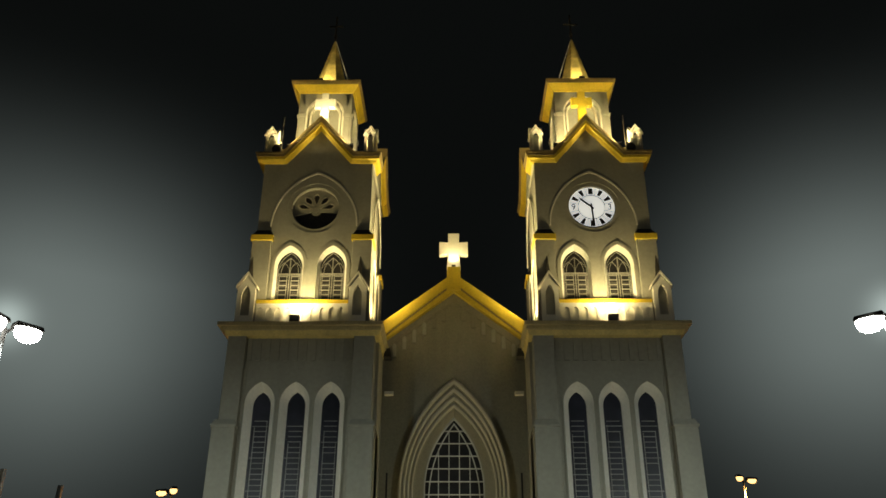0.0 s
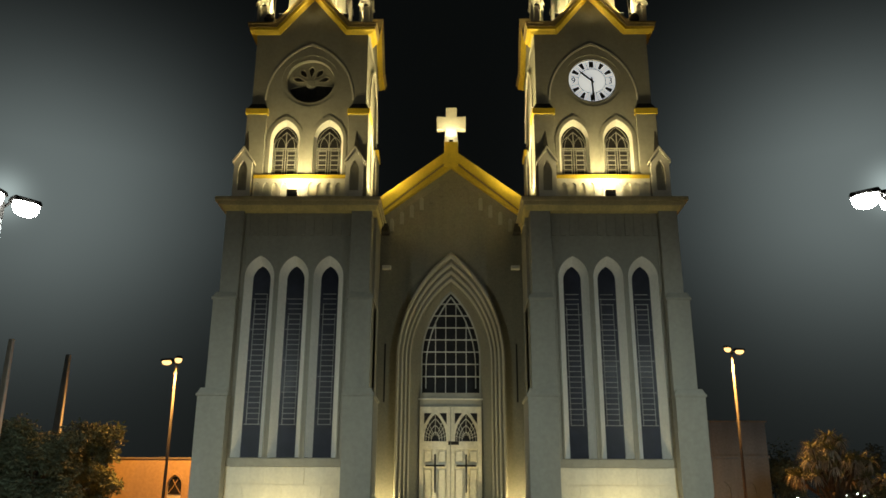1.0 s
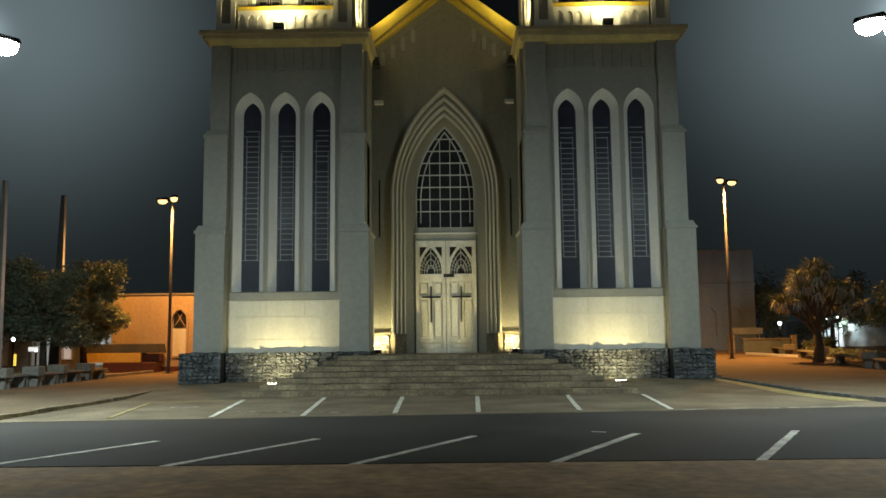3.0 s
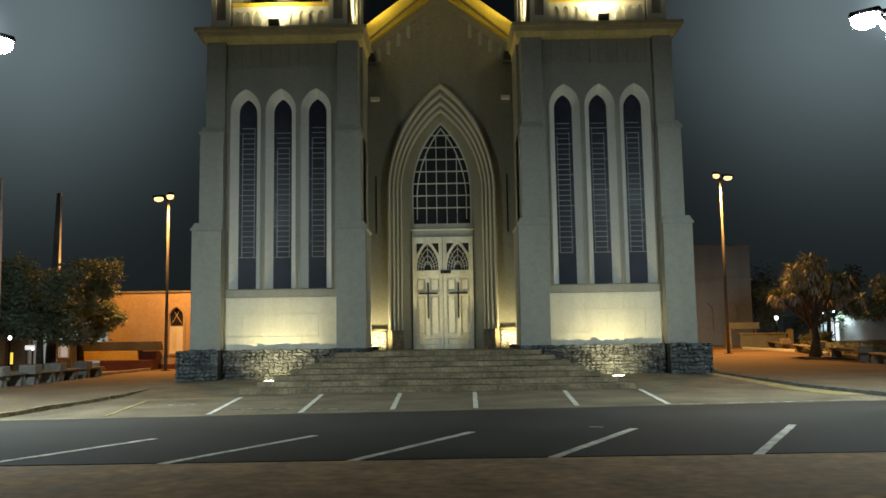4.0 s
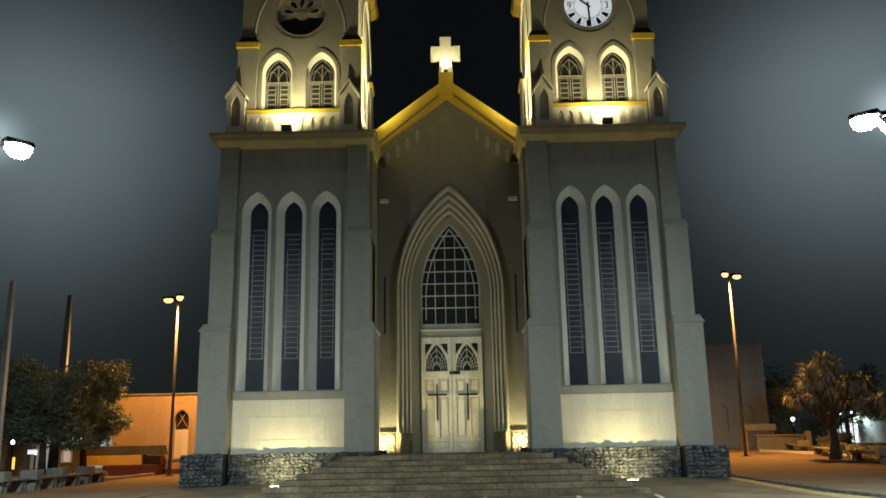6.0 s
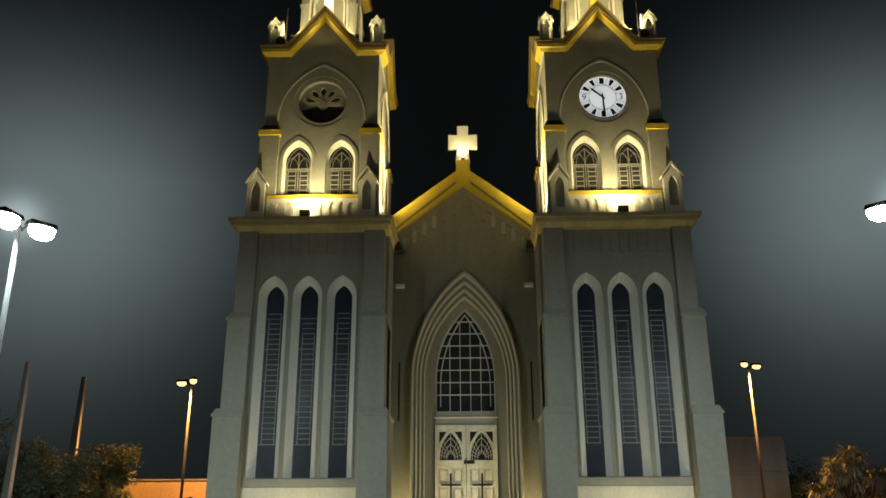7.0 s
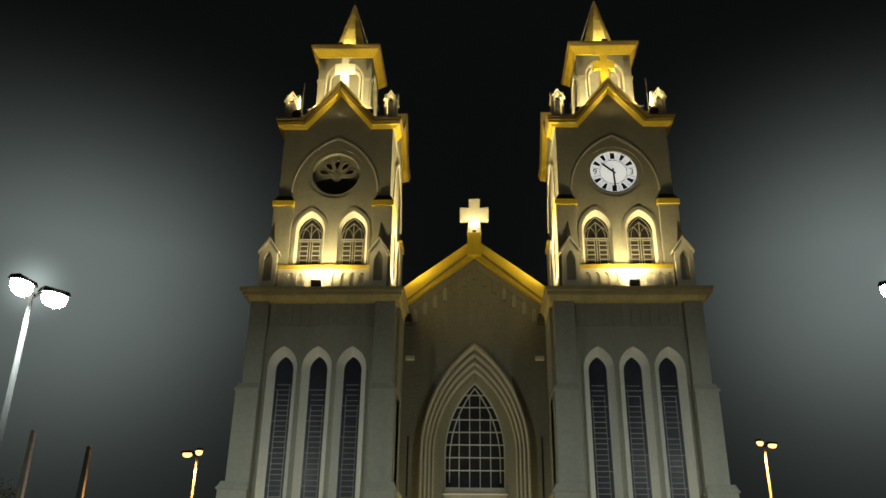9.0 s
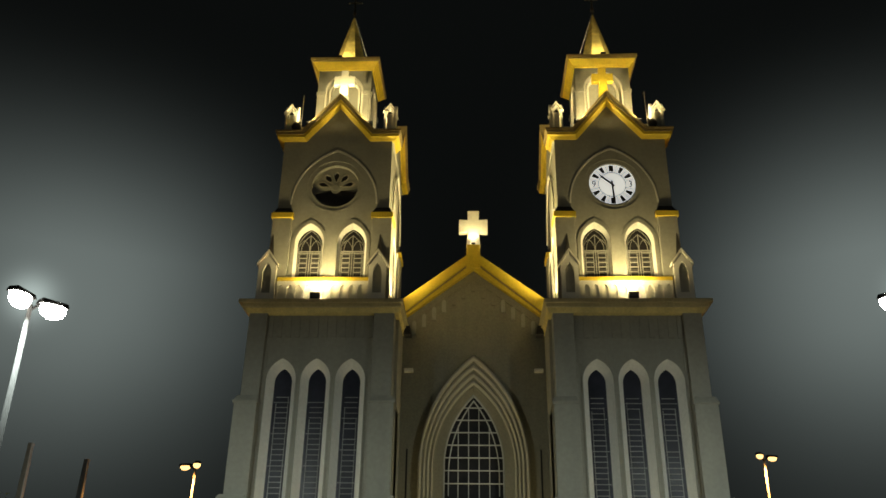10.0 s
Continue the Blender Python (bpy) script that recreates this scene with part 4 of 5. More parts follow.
def drum_light(x, y, z):
    """A round lamp tilted up towards the lantern."""
    f = thing("drum_light", "round dark drum floodlight on the tower eaves", "floodlight", "tower drum lights", at=(x, y, z))
    m = Matrix.Translation((0, 0, 0.26)) @ Matrix.Rotation(radians(-50), 4, "X")
    part("drum", Shape(1, m).tube([(0, 0, -0.16), (0, 0, -0.12), (0, 0, 0.1), (0, 0, 0.14)], [0.12, 0.19, 0.21, 0.2], 18), BLACK, f, smooth=True)
    part("rim", Shape(1, m).tube([(0, 0, 0.14), (0, 0, 0.17)], 0.215, 18), DARK_METAL, f)
    part("foot", Shape().box(-0.05, 0.05, -0.05, 0.05, 0, 0.16), BLACK, f)


drum_light(-8.10, -0.14, 22.3)
drum_light(8.10, -0.14, 22.3)

# ---- street lamps ----


def street_lamp(x, y, z, height, arms, white):
    text = "tall grey street lamp with two glaring white heads" if white else "grey street lamp with two glowing orange heads"
    lamp = thing("street_lamp", text, "street lamp", "white street lamps" if white else "orange street lamps", at=(x, y, z))
    part("pole", Shape().tube([(0, 0, 0), (0, 0, height * 0.5), (0, 0, height)], [0.10, 0.075, 0.055], 12), POLE_PAINT if white else LAMP_POLE, lamp, smooth=True)
    part("base_plate", Shape().box(-0.2, 0.2, -0.2, 0.2, 0, 0.03), POLE_PAINT, lamp)
    for dx, dy in arms:
        d = Vector((dx, dy, 0))
        n = d.normalized()
        part("arm", Shape().tube([(0, 0, height - 0.15), d * 0.6 + Vector((0, 0, height + 0.02)), d + Vector((0, 0, height + 0.08))], 0.035, 8), POLE_PAINT, lamp)
        m = Matrix.Translation(d + Vector((0, 0, height + 0.1))) @ n.to_track_quat("X", "Z").to_matrix().to_4x4()
        head = part("head", Shape(1, m).box(-0.1, 0.62, -0.17, 0.17, 0.0, 0.13, 0.04), POLE_PAINT, lamp, bevel=0.02)
        bowl = Shape(1, m)
        big = 1.1 if white else 1.0
        rings = [[bowl.vert((0.28 + 0.30 * big * f * math.cos(2 * math.pi * a / 14), 0.19 * big * f * math.sin(2 * math.pi * a / 14), zz * big * (1.3 if white else 1.0))) for a in range(14)] for f, zz in ((1.0, -0.002), (0.97, -0.08), (0.8, -0.16), (0.45, -0.21))]
        for lo, hi in zip(rings, rings[1:]):
            bowl.skin(lo, hi, False)
        bowl.bm.faces.new(rings[-1])
        part("lamp_glass", bowl, LAMP_WHITE if white else LAMP_SODIUM, head, "glowing lamp glass", smooth=True)
        p = Matrix.Translation((x, y, z)) @ m @ Vector((0.28, 0, -0.45))
        LAMPS.append((p, white))
    return lamp


street_lamp(-10.55, -13.9, 0.10, 8.5, ((-0.02, -0.12), (0.16, 0.2)), True)
street_lamp(10.36, -13.7, 0.0, 8.85, ((-0.14, 0.12), (0.12, 0.2)), True)
street_lamp(-15.31, 13.8, 0.10, 9.54, ((-0.35, 0.1), (0.12, -0.25)), False)
street_lamp(17.3, 19.0, rise(19.0), 10.86, ((-0.22, -0.3), (0.3, 0.1)), False)
for k, (p, white) in enumerate(LAMPS):
    # the heads are tilted: one towards the church, one towards the street
    tilt = (Vector((-0.5 if p.x > 0 else 0.5, 2.4, -4)) if k % 2 else (Vector((1.5, -1.15, -4)) if p.x > 0 else Vector((-1.7, -0.15, -4)))) if white else Vector((0, 0, -5))
    spot("street_light", p, p + tilt, (2900 if k % 2 else (4700 if p.x < 0 else 2900)) if white else (2900 if p.x < 0 else 5600), WHITE if white else SODIUM, 172, 1.0, 0.2)

# ---- beside the church ----
annex = thing("annex_building", "low ochre rendered hall beside the church with arched windows", "building", at=(-24, 17, 0.1))
OPENINGS = (8.2, 9.55)
part("wall", Shape().plate(rect(4.2, 12.5, 0, 4.5), [arch(c, 0.42, 0.9, 3.0, 3.62, 8) for c in OPENINGS], 0, 0.35), ORANGE_WALL, annex)
part("body", Shape().box(4.2, 12.5, 0.352, 12, 0, 4.4), ORANGE_WALL, annex)
part("coping", Shape().box(4.14, 12.5, -0.06, 0.4, 4.5, 4.58), CONCRETE, annex)
part("skirting", Shape().box(4.2, 12.5, -0.03, -0.002, 0, 0.28), RUST, annex)
for c in OPENINGS:
    w = part("window", Shape().plate(arch(c, 0.42, 0.9, 3.0, 3.62, 8), [], 0.12, 0.16), PALE, annex, "arched window with a boarded lower part")
    part("pane", Shape().plate(arch(c, 0.38, 2.55, 3.0, 3.55, 8), [], 0.09, 0.118), GLASS, w, "dark top pane")
    for e in (-1, 1):
        part("tracery", Shape().tube([(c + e * 0.34, 0.08, 2.6), (c + e * 0.1, 0.08, 2.95), (c - e * 0.16, 0.08, 3.4)], 0.022, 5), ORANGE_WALL, w)
    part("frame", Shape().plate(arch(c, 0.54, 0.8, 3.0, 3.80, 8), [arch(c, 0.42, 0.9, 3.0, 3.62, 8)], -0.06, 0.02), ORANGE_WALL, w)

hall = thing("parish_hall", "plain brown rendered two-storey building in the dark", "building", at=(24.6, 36, 0.1))
part("wall", Shape().plate(rect(-10, 0.5, 0, 8.7), [arch(-3.2, 0.5, 1.8, 3.4, 4.1, 8), arch(-1.2, 0.5, 1.8, 3.4, 4.1, 8)], 0, 0.4), BROWN_WALL, hall)
part("body", Shape().box(-10, 0.5, 0.402, 14, 0, 8.6), BROWN_WALL, hall)
part("ledge", Shape().box(-10, 0.6, -0.12, 0.0, 5.9, 6.1), BROWN_WALL, hall)
part("coping", Shape().box(-10, 0.62, -0.1, 14, 8.7, 8.82), CONCRETE, hall)
for c in (-3.2, -1.2):
    part("window", Shape().plate(arch(c, 0.5, 1.8, 3.4, 4.1, 8), [], 0.12, 0.17), BROWN_WALL, hall, "dim boarded arched window")


def bench(x, y, turn, long):
    """A long slab on splayed legs, with a square concrete block at its near end."""
    b = thing("bench", "grey concrete slab bench with a square end block", "bench", "concrete benches", at=(x, y, rise(y) if x > 0 else 0.10))
    b.rotation_euler = (0, -math.atan(0.018) if x > 0 else 0, radians(turn))
    part("seat", Shape().box(0.0, long, -0.26, 0.26, 0.40, 0.48), CONCRETE, b, bevel=0.015)
    part("end_block", Shape().box(-0.34, 0.26, -0.32, 0.32, 0.40, 0.76), CONCRETE, b, bevel=0.02)
    for e in (0.06, long - 0.35):
        for lean in (-1, 1):
            leg = Shape()
            low = [leg.vert(p) for p in ((e + 0.2 * lean - 0.06, -0.2, 0), (e + 0.2 * lean + 0.06, -0.2, 0), (e + 0.2 * lean + 0.06, 0.2, 0), (e + 0.2 * lean - 0.06, 0.2, 0))]
            leg.skin(low, [leg.vert(p) for p in ((e + 0.08 * lean - 0.06, -0.2, 0.4), (e + 0.08 * lean + 0.06, -0.2, 0.4), (e + 0.08 * lean + 0.06, 0.2, 0.4), (e + 0.08 * lean - 0.06, 0.2, 0.4))])
            part("leg", leg, CONCRETE, b)
    return b


for x, y in ((-16.1, -1.9), (-15.95, 0.2), (-16.1, 2.6), (-16.2, 5.4)):
    bench(x, y, 92, 1.9)
for x, y in ((19.55, 7.0), (20.8, 14.6), (22.2, 22.5), (18.6, 1.0)):
    bench(x, y, 79, 5.2)

kiosk = thing("low_stall", "low stall with a dark roof, ochre board and dark red base", "stall", at=(-18.4, 15.95, 0.10))
part("base", Shape().box(-1.2, 1.8, -0.55, 0.6, 0.0, 0.575), RUST, kiosk, bevel=0.03)
part("board", Shape().box(-2.3, 0.9, -0.46, 0.5, 0.58, 1.10), OCHRE, kiosk, bevel=0.01)
part("counter", Shape().box(0.9, 1.9, -0.2, 0.5, 0.62, 1.05), RUST, kiosk, bevel=0.01)
part("roof", Shape().box(-2.6, 1.95, -0.44, 0.9, 1.102, 1.62, 0.10), SLATE, kiosk, bevel=0.02)
for x0, y0, x1, y1 in ((-16.6, -4.0, -16.5, 14.6), (19.4, 3.0, 22.0, 18.3), (22.0, 18.5, 20.7, 26.0)):
    z0, z1 = (rise(y0), rise(y1)) if x0 > 0 else (0.10, 0.10)
    d = Vector((x1 - x0, y1 - y0, z1 - z0))
    k = thing("planter_kerb", "pale low kerb round a planted bed", "kerb", kind="structure", at=(x0, y0, z0))
    k.rotation_euler = (0, -math.asin(d.z / d.length), math.atan2(d.y, d.x))
    n = round(d.length / 1.5)
    for q in range(n):
        part("kerb_bar", Shape().box(q * d.length / n, (q + 1) * d.length / n - 0.012, -0.11, 0.11, -0.05, 0.15 + random.uniform(-0.01, 0.01)), WHITE_WALL if x0 > 0 else CONCRETE, k, bevel=0.015)

low_wall = thing("low_wall", "low dark wall with a pale coping before the hall", "wall", kind="structure", at=(20.3, 28.0, rise(28.0)))
part("body", Shape().box(0.9, 4.2, 0, 0.25, 0, 0.95), BROWN_WALL, low_wall)
part("coping", Shape().box(0.8, 4.3, -0.06, 0.31, 0.95, 1.08), CONCRETE, low_wall, bevel=0.02)
for x in (-0.15, 4.3):
    part("pier", Shape().box(x, x + 0.42, -0.08, 0.33, 0, 1.30, 0.02), CONCRETE, low_wall, bevel=0.015)
board = thing("notice_board", "pale notice board with faded lettering on two posts", "sign", at=(20.6, 29.0, rise(29.0)))
panel = part("panel", Shape().box(0, 2.4, 0, 0.06, 1.35, 1.82), BROWN_WALL, board, bevel=0.01)
for x0, x1, z in ((0.15, 0.55, 1.66), (0.15, 0.85, 1.52), (1.0, 2.2, 1.60)):
    part("lettering_bar", Shape().box(x0, x1, -0.012, -0.002, z, z + 0.06), CONCRETE, panel)
for x in (0.2, 2.1):
    part("post", Shape().box(x, x + 0.08, 0.06, 0.14, 0, 1.8), CONCRETE, board)

# ---- trees ----


def tree(x, y, height, spread, low, leaf, leaves, size, label, seed, drop=0.0, gaps=0.0, limbs=7):
    rng = random.Random(seed)
    t = thing("tree", label, "tree", at=(x, y, rise(y) if x > 0 else 0.1))
    trunk = Shape()
    top = Vector((rng.uniform(-0.3, 0.3), rng.uniform(-0.3, 0.3), height * 0.62))
    bend = Vector((rng.uniform(-0.2, 0.2), rng.uniform(-0.2, 0.2), height * 0.3))
    trunk.tube([(0, 0, 0), bend, top], [0.22 * height / 6, 0.16 * height / 6, 0.07 * height / 6], 9)
    tips = []
    for k in range(limbs):
        a = 2 * math.pi * k / limbs + rng.uniform(-0.4, 0.4)
        r = spread * rng.uniform(0.55, 0.95)
        z = rng.uniform(low + 0.1 * height, height * 0.95)
        start = bend.lerp(top, rng.uniform(0.0, 0.9))
        tip = Vector((r * math.cos(a), r * math.sin(a), z))
        mid = start.lerp(tip, 0.5) + Vector((0, 0, 0.25))
        trunk.tube([start, mid, tip], [0.08 * height / 6, 0.05 * height / 6, 0.015], 6)
        tips += [tip, mid.lerp(tip, 0.5), start.lerp(tip, 0.75)]
    part("trunk", trunk, BARK, t, "grey-brown trunk and limbs", smooth=True)
    verts, faces = [], []
    clumps = [(c + Vector((rng.gauss(0, 0.3), rng.gauss(0, 0.3), rng.gauss(0, 0.3))) * spread * 0.4, spread * rng.uniform(0.16, 0.34)) for c in tips for _ in range(3)]
    for _ in range(leaves):
        c, r = rng.choice(clumps)
        v = Vector((rng.gauss(0, 1), rng.gauss(0, 1), rng.gauss(0, 0.8)))
        p = c + v.normalized() * r * (rng.random() ** 0.45)
        if p.z < low:
            p.z = low + rng.random() * 0.4
        d = Vector((rng.gauss(0, 1), rng.gauss(0, 1), rng.gauss(0, 0.6) - drop)).normalized()
        w = d.cross(Vector((rng.gauss(0, 1), rng.gauss(0, 1), rng.gauss(0, 1)))).normalized()
        length, wide = size * rng.uniform(0.7, 1.4), size * rng.uniform(0.16, 0.3)
        n = len(verts)
        bow = d.cross(w) * length * 0.12
        verts += [p, p + d * length * 0.45 + w * wide + bow, p + d * length, p + d * length * 0.45 - w * wide + bow]
        faces += [(n, n + 1, n + 2, n + 3)]
    data = bpy.data.meshes.new("crown")
    data.from_pydata(verts, [], faces)
    data.materials.append(leaf)
    ob = new("crown", data)
    ob.parent = t
    tagged(ob, kind="stuff")
    return t


tree(-19.2, 7.6, 5.5, 2.5, 1.5, LEAF, 12000, 0.20, "leafy dark green tree beside the benches", 3)
tree(-22.0, 6.5, 5.7, 2.9, 1.8, LEAF, 12000, 0.20, "leafy dark green tree beside the benches", 5)
tree(-18.8, 11.2, 5.5, 2.25, 1.3, DRY_LEAF, 10000, 0.26, "olive green tree lit by the orange lamp", 8)
tree(24.0, 11.5, 4.3, 2.1, 1.9, LEAF, 6000, 0.20, "dark leafy tree at the edge of the square", 13)
tree(26.0, 40.0, 6.5, 3.6, 0.8, LEAF, 6000, 0.30, "dark bushy tree far across the square", 17)
tree(34.0, 42.0, 6.0, 3.6, 0.8, LEAF, 6000, 0.30, "dark bushy tree far across the square", 19)
tree(-32.0, 30.0, 7.0, 4.0, 1.0, LEAF, 6000, 0.30, "dark bushy tree far across the square", 23)
tree(-42.0, 36.0, 8.0, 4.5, 1.0, LEAF, 6000, 0.30, "dark bushy tree far across the square", 29)



def strap_tree(x, y, seed):
    """Branching stems that end in rosettes of long hanging strap leaves."""
    rng = random.Random(seed)
    t = thing("strap_leaf_tree", "branching tree with rosettes of long pale hanging leaves", "tree", at=(x, y, rise(y)))
    trunk = Shape()
    trunk.tube([(0, 0, 0), (0.1, 0, 0.9), (0.0, 0.1, 1.9)], [0.30, 0.22, 0.20], 10)
    heads = []
    for k in range(9):
        a = 2 * math.pi * k / 9 + rng.uniform(-0.3, 0.3)
        out = rng.uniform(0.5, 1.0)
        fork = Vector((0.9 * out * math.cos(a), 0.9 * out * math.sin(a), 2.6 + rng.uniform(-0.2, 0.9)))
        trunk.tube([(0, 0.05, 1.2 + 0.08 * k), fork * 0.55 + Vector((0, 0, 0.75)), fork], [0.14, 0.11, 0.08], 7)
        for q in range(3):
            b = a + rng.uniform(-0.7, 0.7)
            r = out * rng.uniform(1.2, 2.1)
            high = 5.3 - 1.0 * abs(r) + rng.uniform(-0.7, 0.6)
            tip = Vector((r * math.cos(b), r * math.sin(b), max(2.7, high)))
            trunk.tube([fork, fork.lerp(tip, 0.6) + Vector((0, 0, -0.1)), tip], [0.075, 0.06, 0.045], 6)
            heads.append(tip)
    limb = Vector((2.6, -0.1, 3.15))
    trunk.tube([(0, 0, 1.6), (1.4, 0, 2.4), limb], [0.12, 0.09, 0.05], 6)
    heads += [limb, limb + Vector((-0.9, 0.2, -0.3)), Vector((0.05, 0, 5.35)), Vector((0.4, 0.1, 5.0)), Vector((-0.25, 0, 5.0))]
    part("trunk", trunk, BARK, t, "grey branching stems", smooth=True)
    for name, mat, count, fall in (("dry_skirt", PALE_LEAF, 26, 1.3), ("crown", DRY_LEAF, 34, 0.25)):
        verts, faces = [], []
        for c in heads:
            for _ in range(count):
                a = rng.uniform(0, 2 * math.pi)
                side = Vector((math.cos(a), math.sin(a), 0))
                long = rng.uniform(0.5, 0.85)
                up = rng.uniform(-0.1, 0.9) if fall < 1 else rng.uniform(-0.5, 0.2)
                across = side.cross(Vector((0, 0, 1))) * rng.uniform(0.025, 0.045)
                spine = [c + side * 0.04]
                way = (side * (0.9 if fall < 1 else 0.35) + Vector((0, 0, up))).normalized()
                for f in range(3):
                    spine.append(spine[-1] + way * long / 3)
                    way = (way + Vector((0, 0, -fall * 0.6))).normalized()
                n = len(verts)
                for p, wide in zip(spine, (0.7, 1.0, 0.8, 0.15)):
                    verts += [p + across * wide, p - across * wide]
                faces += [(n + 2 * f, n + 2 * f + 1, n + 2 * f + 3, n + 2 * f + 2) for f in range(3)]
        data = bpy.data.meshes.new(name)
        data.from_pydata(verts, [], faces)
        data.materials.append(mat)
        ob = new(name, data)
        ob.parent = t
        tagged(ob, "pale dry hanging leaves" if fall > 1 else "", kind="stuff")


strap_tree(19.9, 13.0, 11)


def hedge(x, y, long, turn, high, deep, seed):
    rng = random.Random(seed)
    h = thing("hedge", "low dark clipped hedge in a planted bed", "hedge", at=(x, y, rise(y) if x > 0 else 0.10))
    h.rotation_euler = (0, -math.atan(0.018) if x > 0 else 0, radians(turn))
    part("stems", Shape().box(0, long, -deep * 0.3, deep * 0.3, 0, high * 0.7, 0.1), BARK, h)
    verts, faces = [], []
    for _ in range(int(long * 260)):
        p = Vector((rng.uniform(0, long), rng.uniform(-0.5, 0.5) * deep, high * rng.random() ** 0.6 * (0.85 + 0.15 * math.sin(rng.uniform(0, 6)))))
        d = Vector((rng.gauss(0, 1), rng.gauss(0, 1), rng.gauss(0, 1))).normalized()
        w = d.orthogonal().normalized() * 0.045
        n = len(verts)
        verts += [p, p + d * 0.07 + w, p + d * 0.15, p + d * 0.07 - w]
        faces.append((n, n + 1, n + 2, n + 3))
    data = bpy.data.meshes.new("leaves")
    data.from_pydata(verts, [], faces)
    data.materials.append(LEAF)
    ob = new("leaves", data)
    ob.parent = h
    tagged(ob, kind="stuff")


hedge(22.3, 9.0, 15.0, 82, 0.55, 1.2, 71)
hedge(25.5, 27.0, 14.0, 60, 0.9, 1.2, 73)
hedge(-17.6, -2.0, 12.0, 90, 0.45, 0.9, 79)

# pale poles in the dark
for x, y, h, low, high, label in ((-20.74, 12.6, 9.73, 0.58, 0.26, "broad tapered concrete pole behind the trees"), (-19.25, 3.8, 8.8, 0.36, 0.22, "grey concrete utility pole beside the street")):
    p = thing("pole", label, "pole", at=(x, y, 0.10))
    sh = Shape()
    sh.skin([sh.vert(q) for q in ((-low, -0.16, 0), (0, -0.16, 0), (0, 0.16, 0), (-low, 0.16, 0))], [sh.vert(q) for q in ((-high, -0.1, h), (-0.06, -0.1, h), (-0.06, 0.1, h), (-high, 0.1, h))])
    part("shaft", sh, POLE_CONCRETE if low > 0.5 else CONCRETE, p, bevel=0.02)
    # pale strip added so the edge facing the orange lamp is painted bright
    edge = Shape()
    edge.skin([edge.vert(q) for q in ((0.002, -0.14, 0), (0.03, -0.14, 0), (0.03, 0.14, 0), (0.002, 0.14, 0))], [edge.vert(q) for q in ((-0.058, -0.09, h), (-0.035, -0.09, h), (-0.035, 0.09, h), (-0.058, 0.09, h))])
    part("conduit", edge, WHITE_WALL, p, "pale strip that paints the lamp-lit edge of the pole")

# far houses and lamps across the square
house = thing("white_house", "white walled house far across the square", "house", at=(38, 44, 0))
part("wall", Shape().plate([(-4, 0), (6, 0), (6, 3.4), (-4, 5.2)], [], 0, 0.4).box(-4, 6, 0.402, 8, 0, 3.3), WHITE_WALL, house)
part("doorway", Shape().box(-2.85, -2.2, -0.04, 0.002, 0.85, 2.65), DOORWAY, house, "brightly lit doorway")
shop = thing("shop_front", "far dim shop front with pale shutters", "building", at=(-27.5, 27, 0))
part("wall", Shape().plate(rect(-9, 9, 0, 3.6), [rect(-6, -3.6, 0.3, 2.5), rect(-2, 0.4, 0.3, 2.5), rect(2, 4.4, 0.3, 2.5)], 0, 0.3).box(-9, 9, 0.302, 7, 0, 3.5), CONCRETE, shop)
for x in (-6, -2, 2):
    part("shutter", Shape().box(x, x + 2.4, 0.1, 0.15, 0.3, 2.5), WHITE_WALL, shop)
for x, y, z in ((-28.2, 22, 2.0), (-26.2, 21, 1.3), (24.65, 30, 2.65), (34.5, 42, 3.4), (33.5, 42, 3.3), (33.2, 42, 2.5), (32.6, 42, 2.45), (30.07, 44, 5.65), (29.77, 48, 6.3)):
    post = thing("far_lamp", "far small white lamp on a thin post", "lamp", "distant lamps", at=(x, y, 0))
    part("post", Shape().tube([(0, 0, 0), (0, 0, z)], 0.05, 6), POLE_PAINT, post)
    big = 1.1 if (x, y) in ((24.65, 30), (-28.2, 22)) else 0.6
    part("globe", Shape().tube([(0, 0, z - 0.02), (0, 0, z + 0.05 * big), (0, 0, z + 0.15 * big), (0, 0, z + 0.22 * big)], [0.05 * big, 0.11 * big, 0.11 * big, 0.05 * big], 10), LAMP_FAR, post, "glowing globe", smooth=True)

booth = thing("booth", "small grey booth with a dimly lit window across the square", "booth", at=(-24.9, 22.0, 0.10))
part("body", Shape().box(-0.75, 0.75, 0, 1.4, 0, 1.66), CONCRETE, booth, bevel=0.02)
part("roof", Shape().box(-0.9, 0.9, -0.2, 1.5, 1.66, 1.78), SLATE, booth, bevel=0.02)
part("pane", Shape().box(-0.52, 0.52, -0.02, -0.002, 0.72, 1.48), DIM_PANE, booth, "dimly lit window pane")
for x0, x1, z0, z1 in ((-0.6, -0.52, 0.64, 1.56), (0.52, 0.6, 0.64, 1.56), (-0.52, 0.52, 0.64, 0.72), (-0.52, 0.52, 1.48, 1.56), (-0.04, 0.04, 0.72, 1.48)):
    part("frame_bar", Shape().box(x0, x1, -0.06, -0.004, z0, z1), WHITE_WALL, booth)
# glowing panel made up for a small white patch resembling a car roof
white_patch = thing("white_patch", "low glowing panel added in place of an unidentified white patch", "sign", at=(-26.9, 22.0, 0.10))
part("panel", Shape().box(-0.3, 0.3, 0, 0.08, 1.22, 1.5), DOORWAY, white_patch, "glowing white panel")
for x in (-0.24, 0.2):
    part("leg", Shape().box(x, x + 0.04, 0.02, 0.06, 0, 1.22), DARK_METAL, white_patch)
sign = thing("lit_sign", "narrow glowing yellow sign on a short post", "sign", at=(-28.35, 22.6, 0.10))
part("panel", Shape().box(-0.07, 0.07, -0.04, 0.04, 0.3, 1.05), SIGN_YELLOW, sign, "glowing yellow panel")
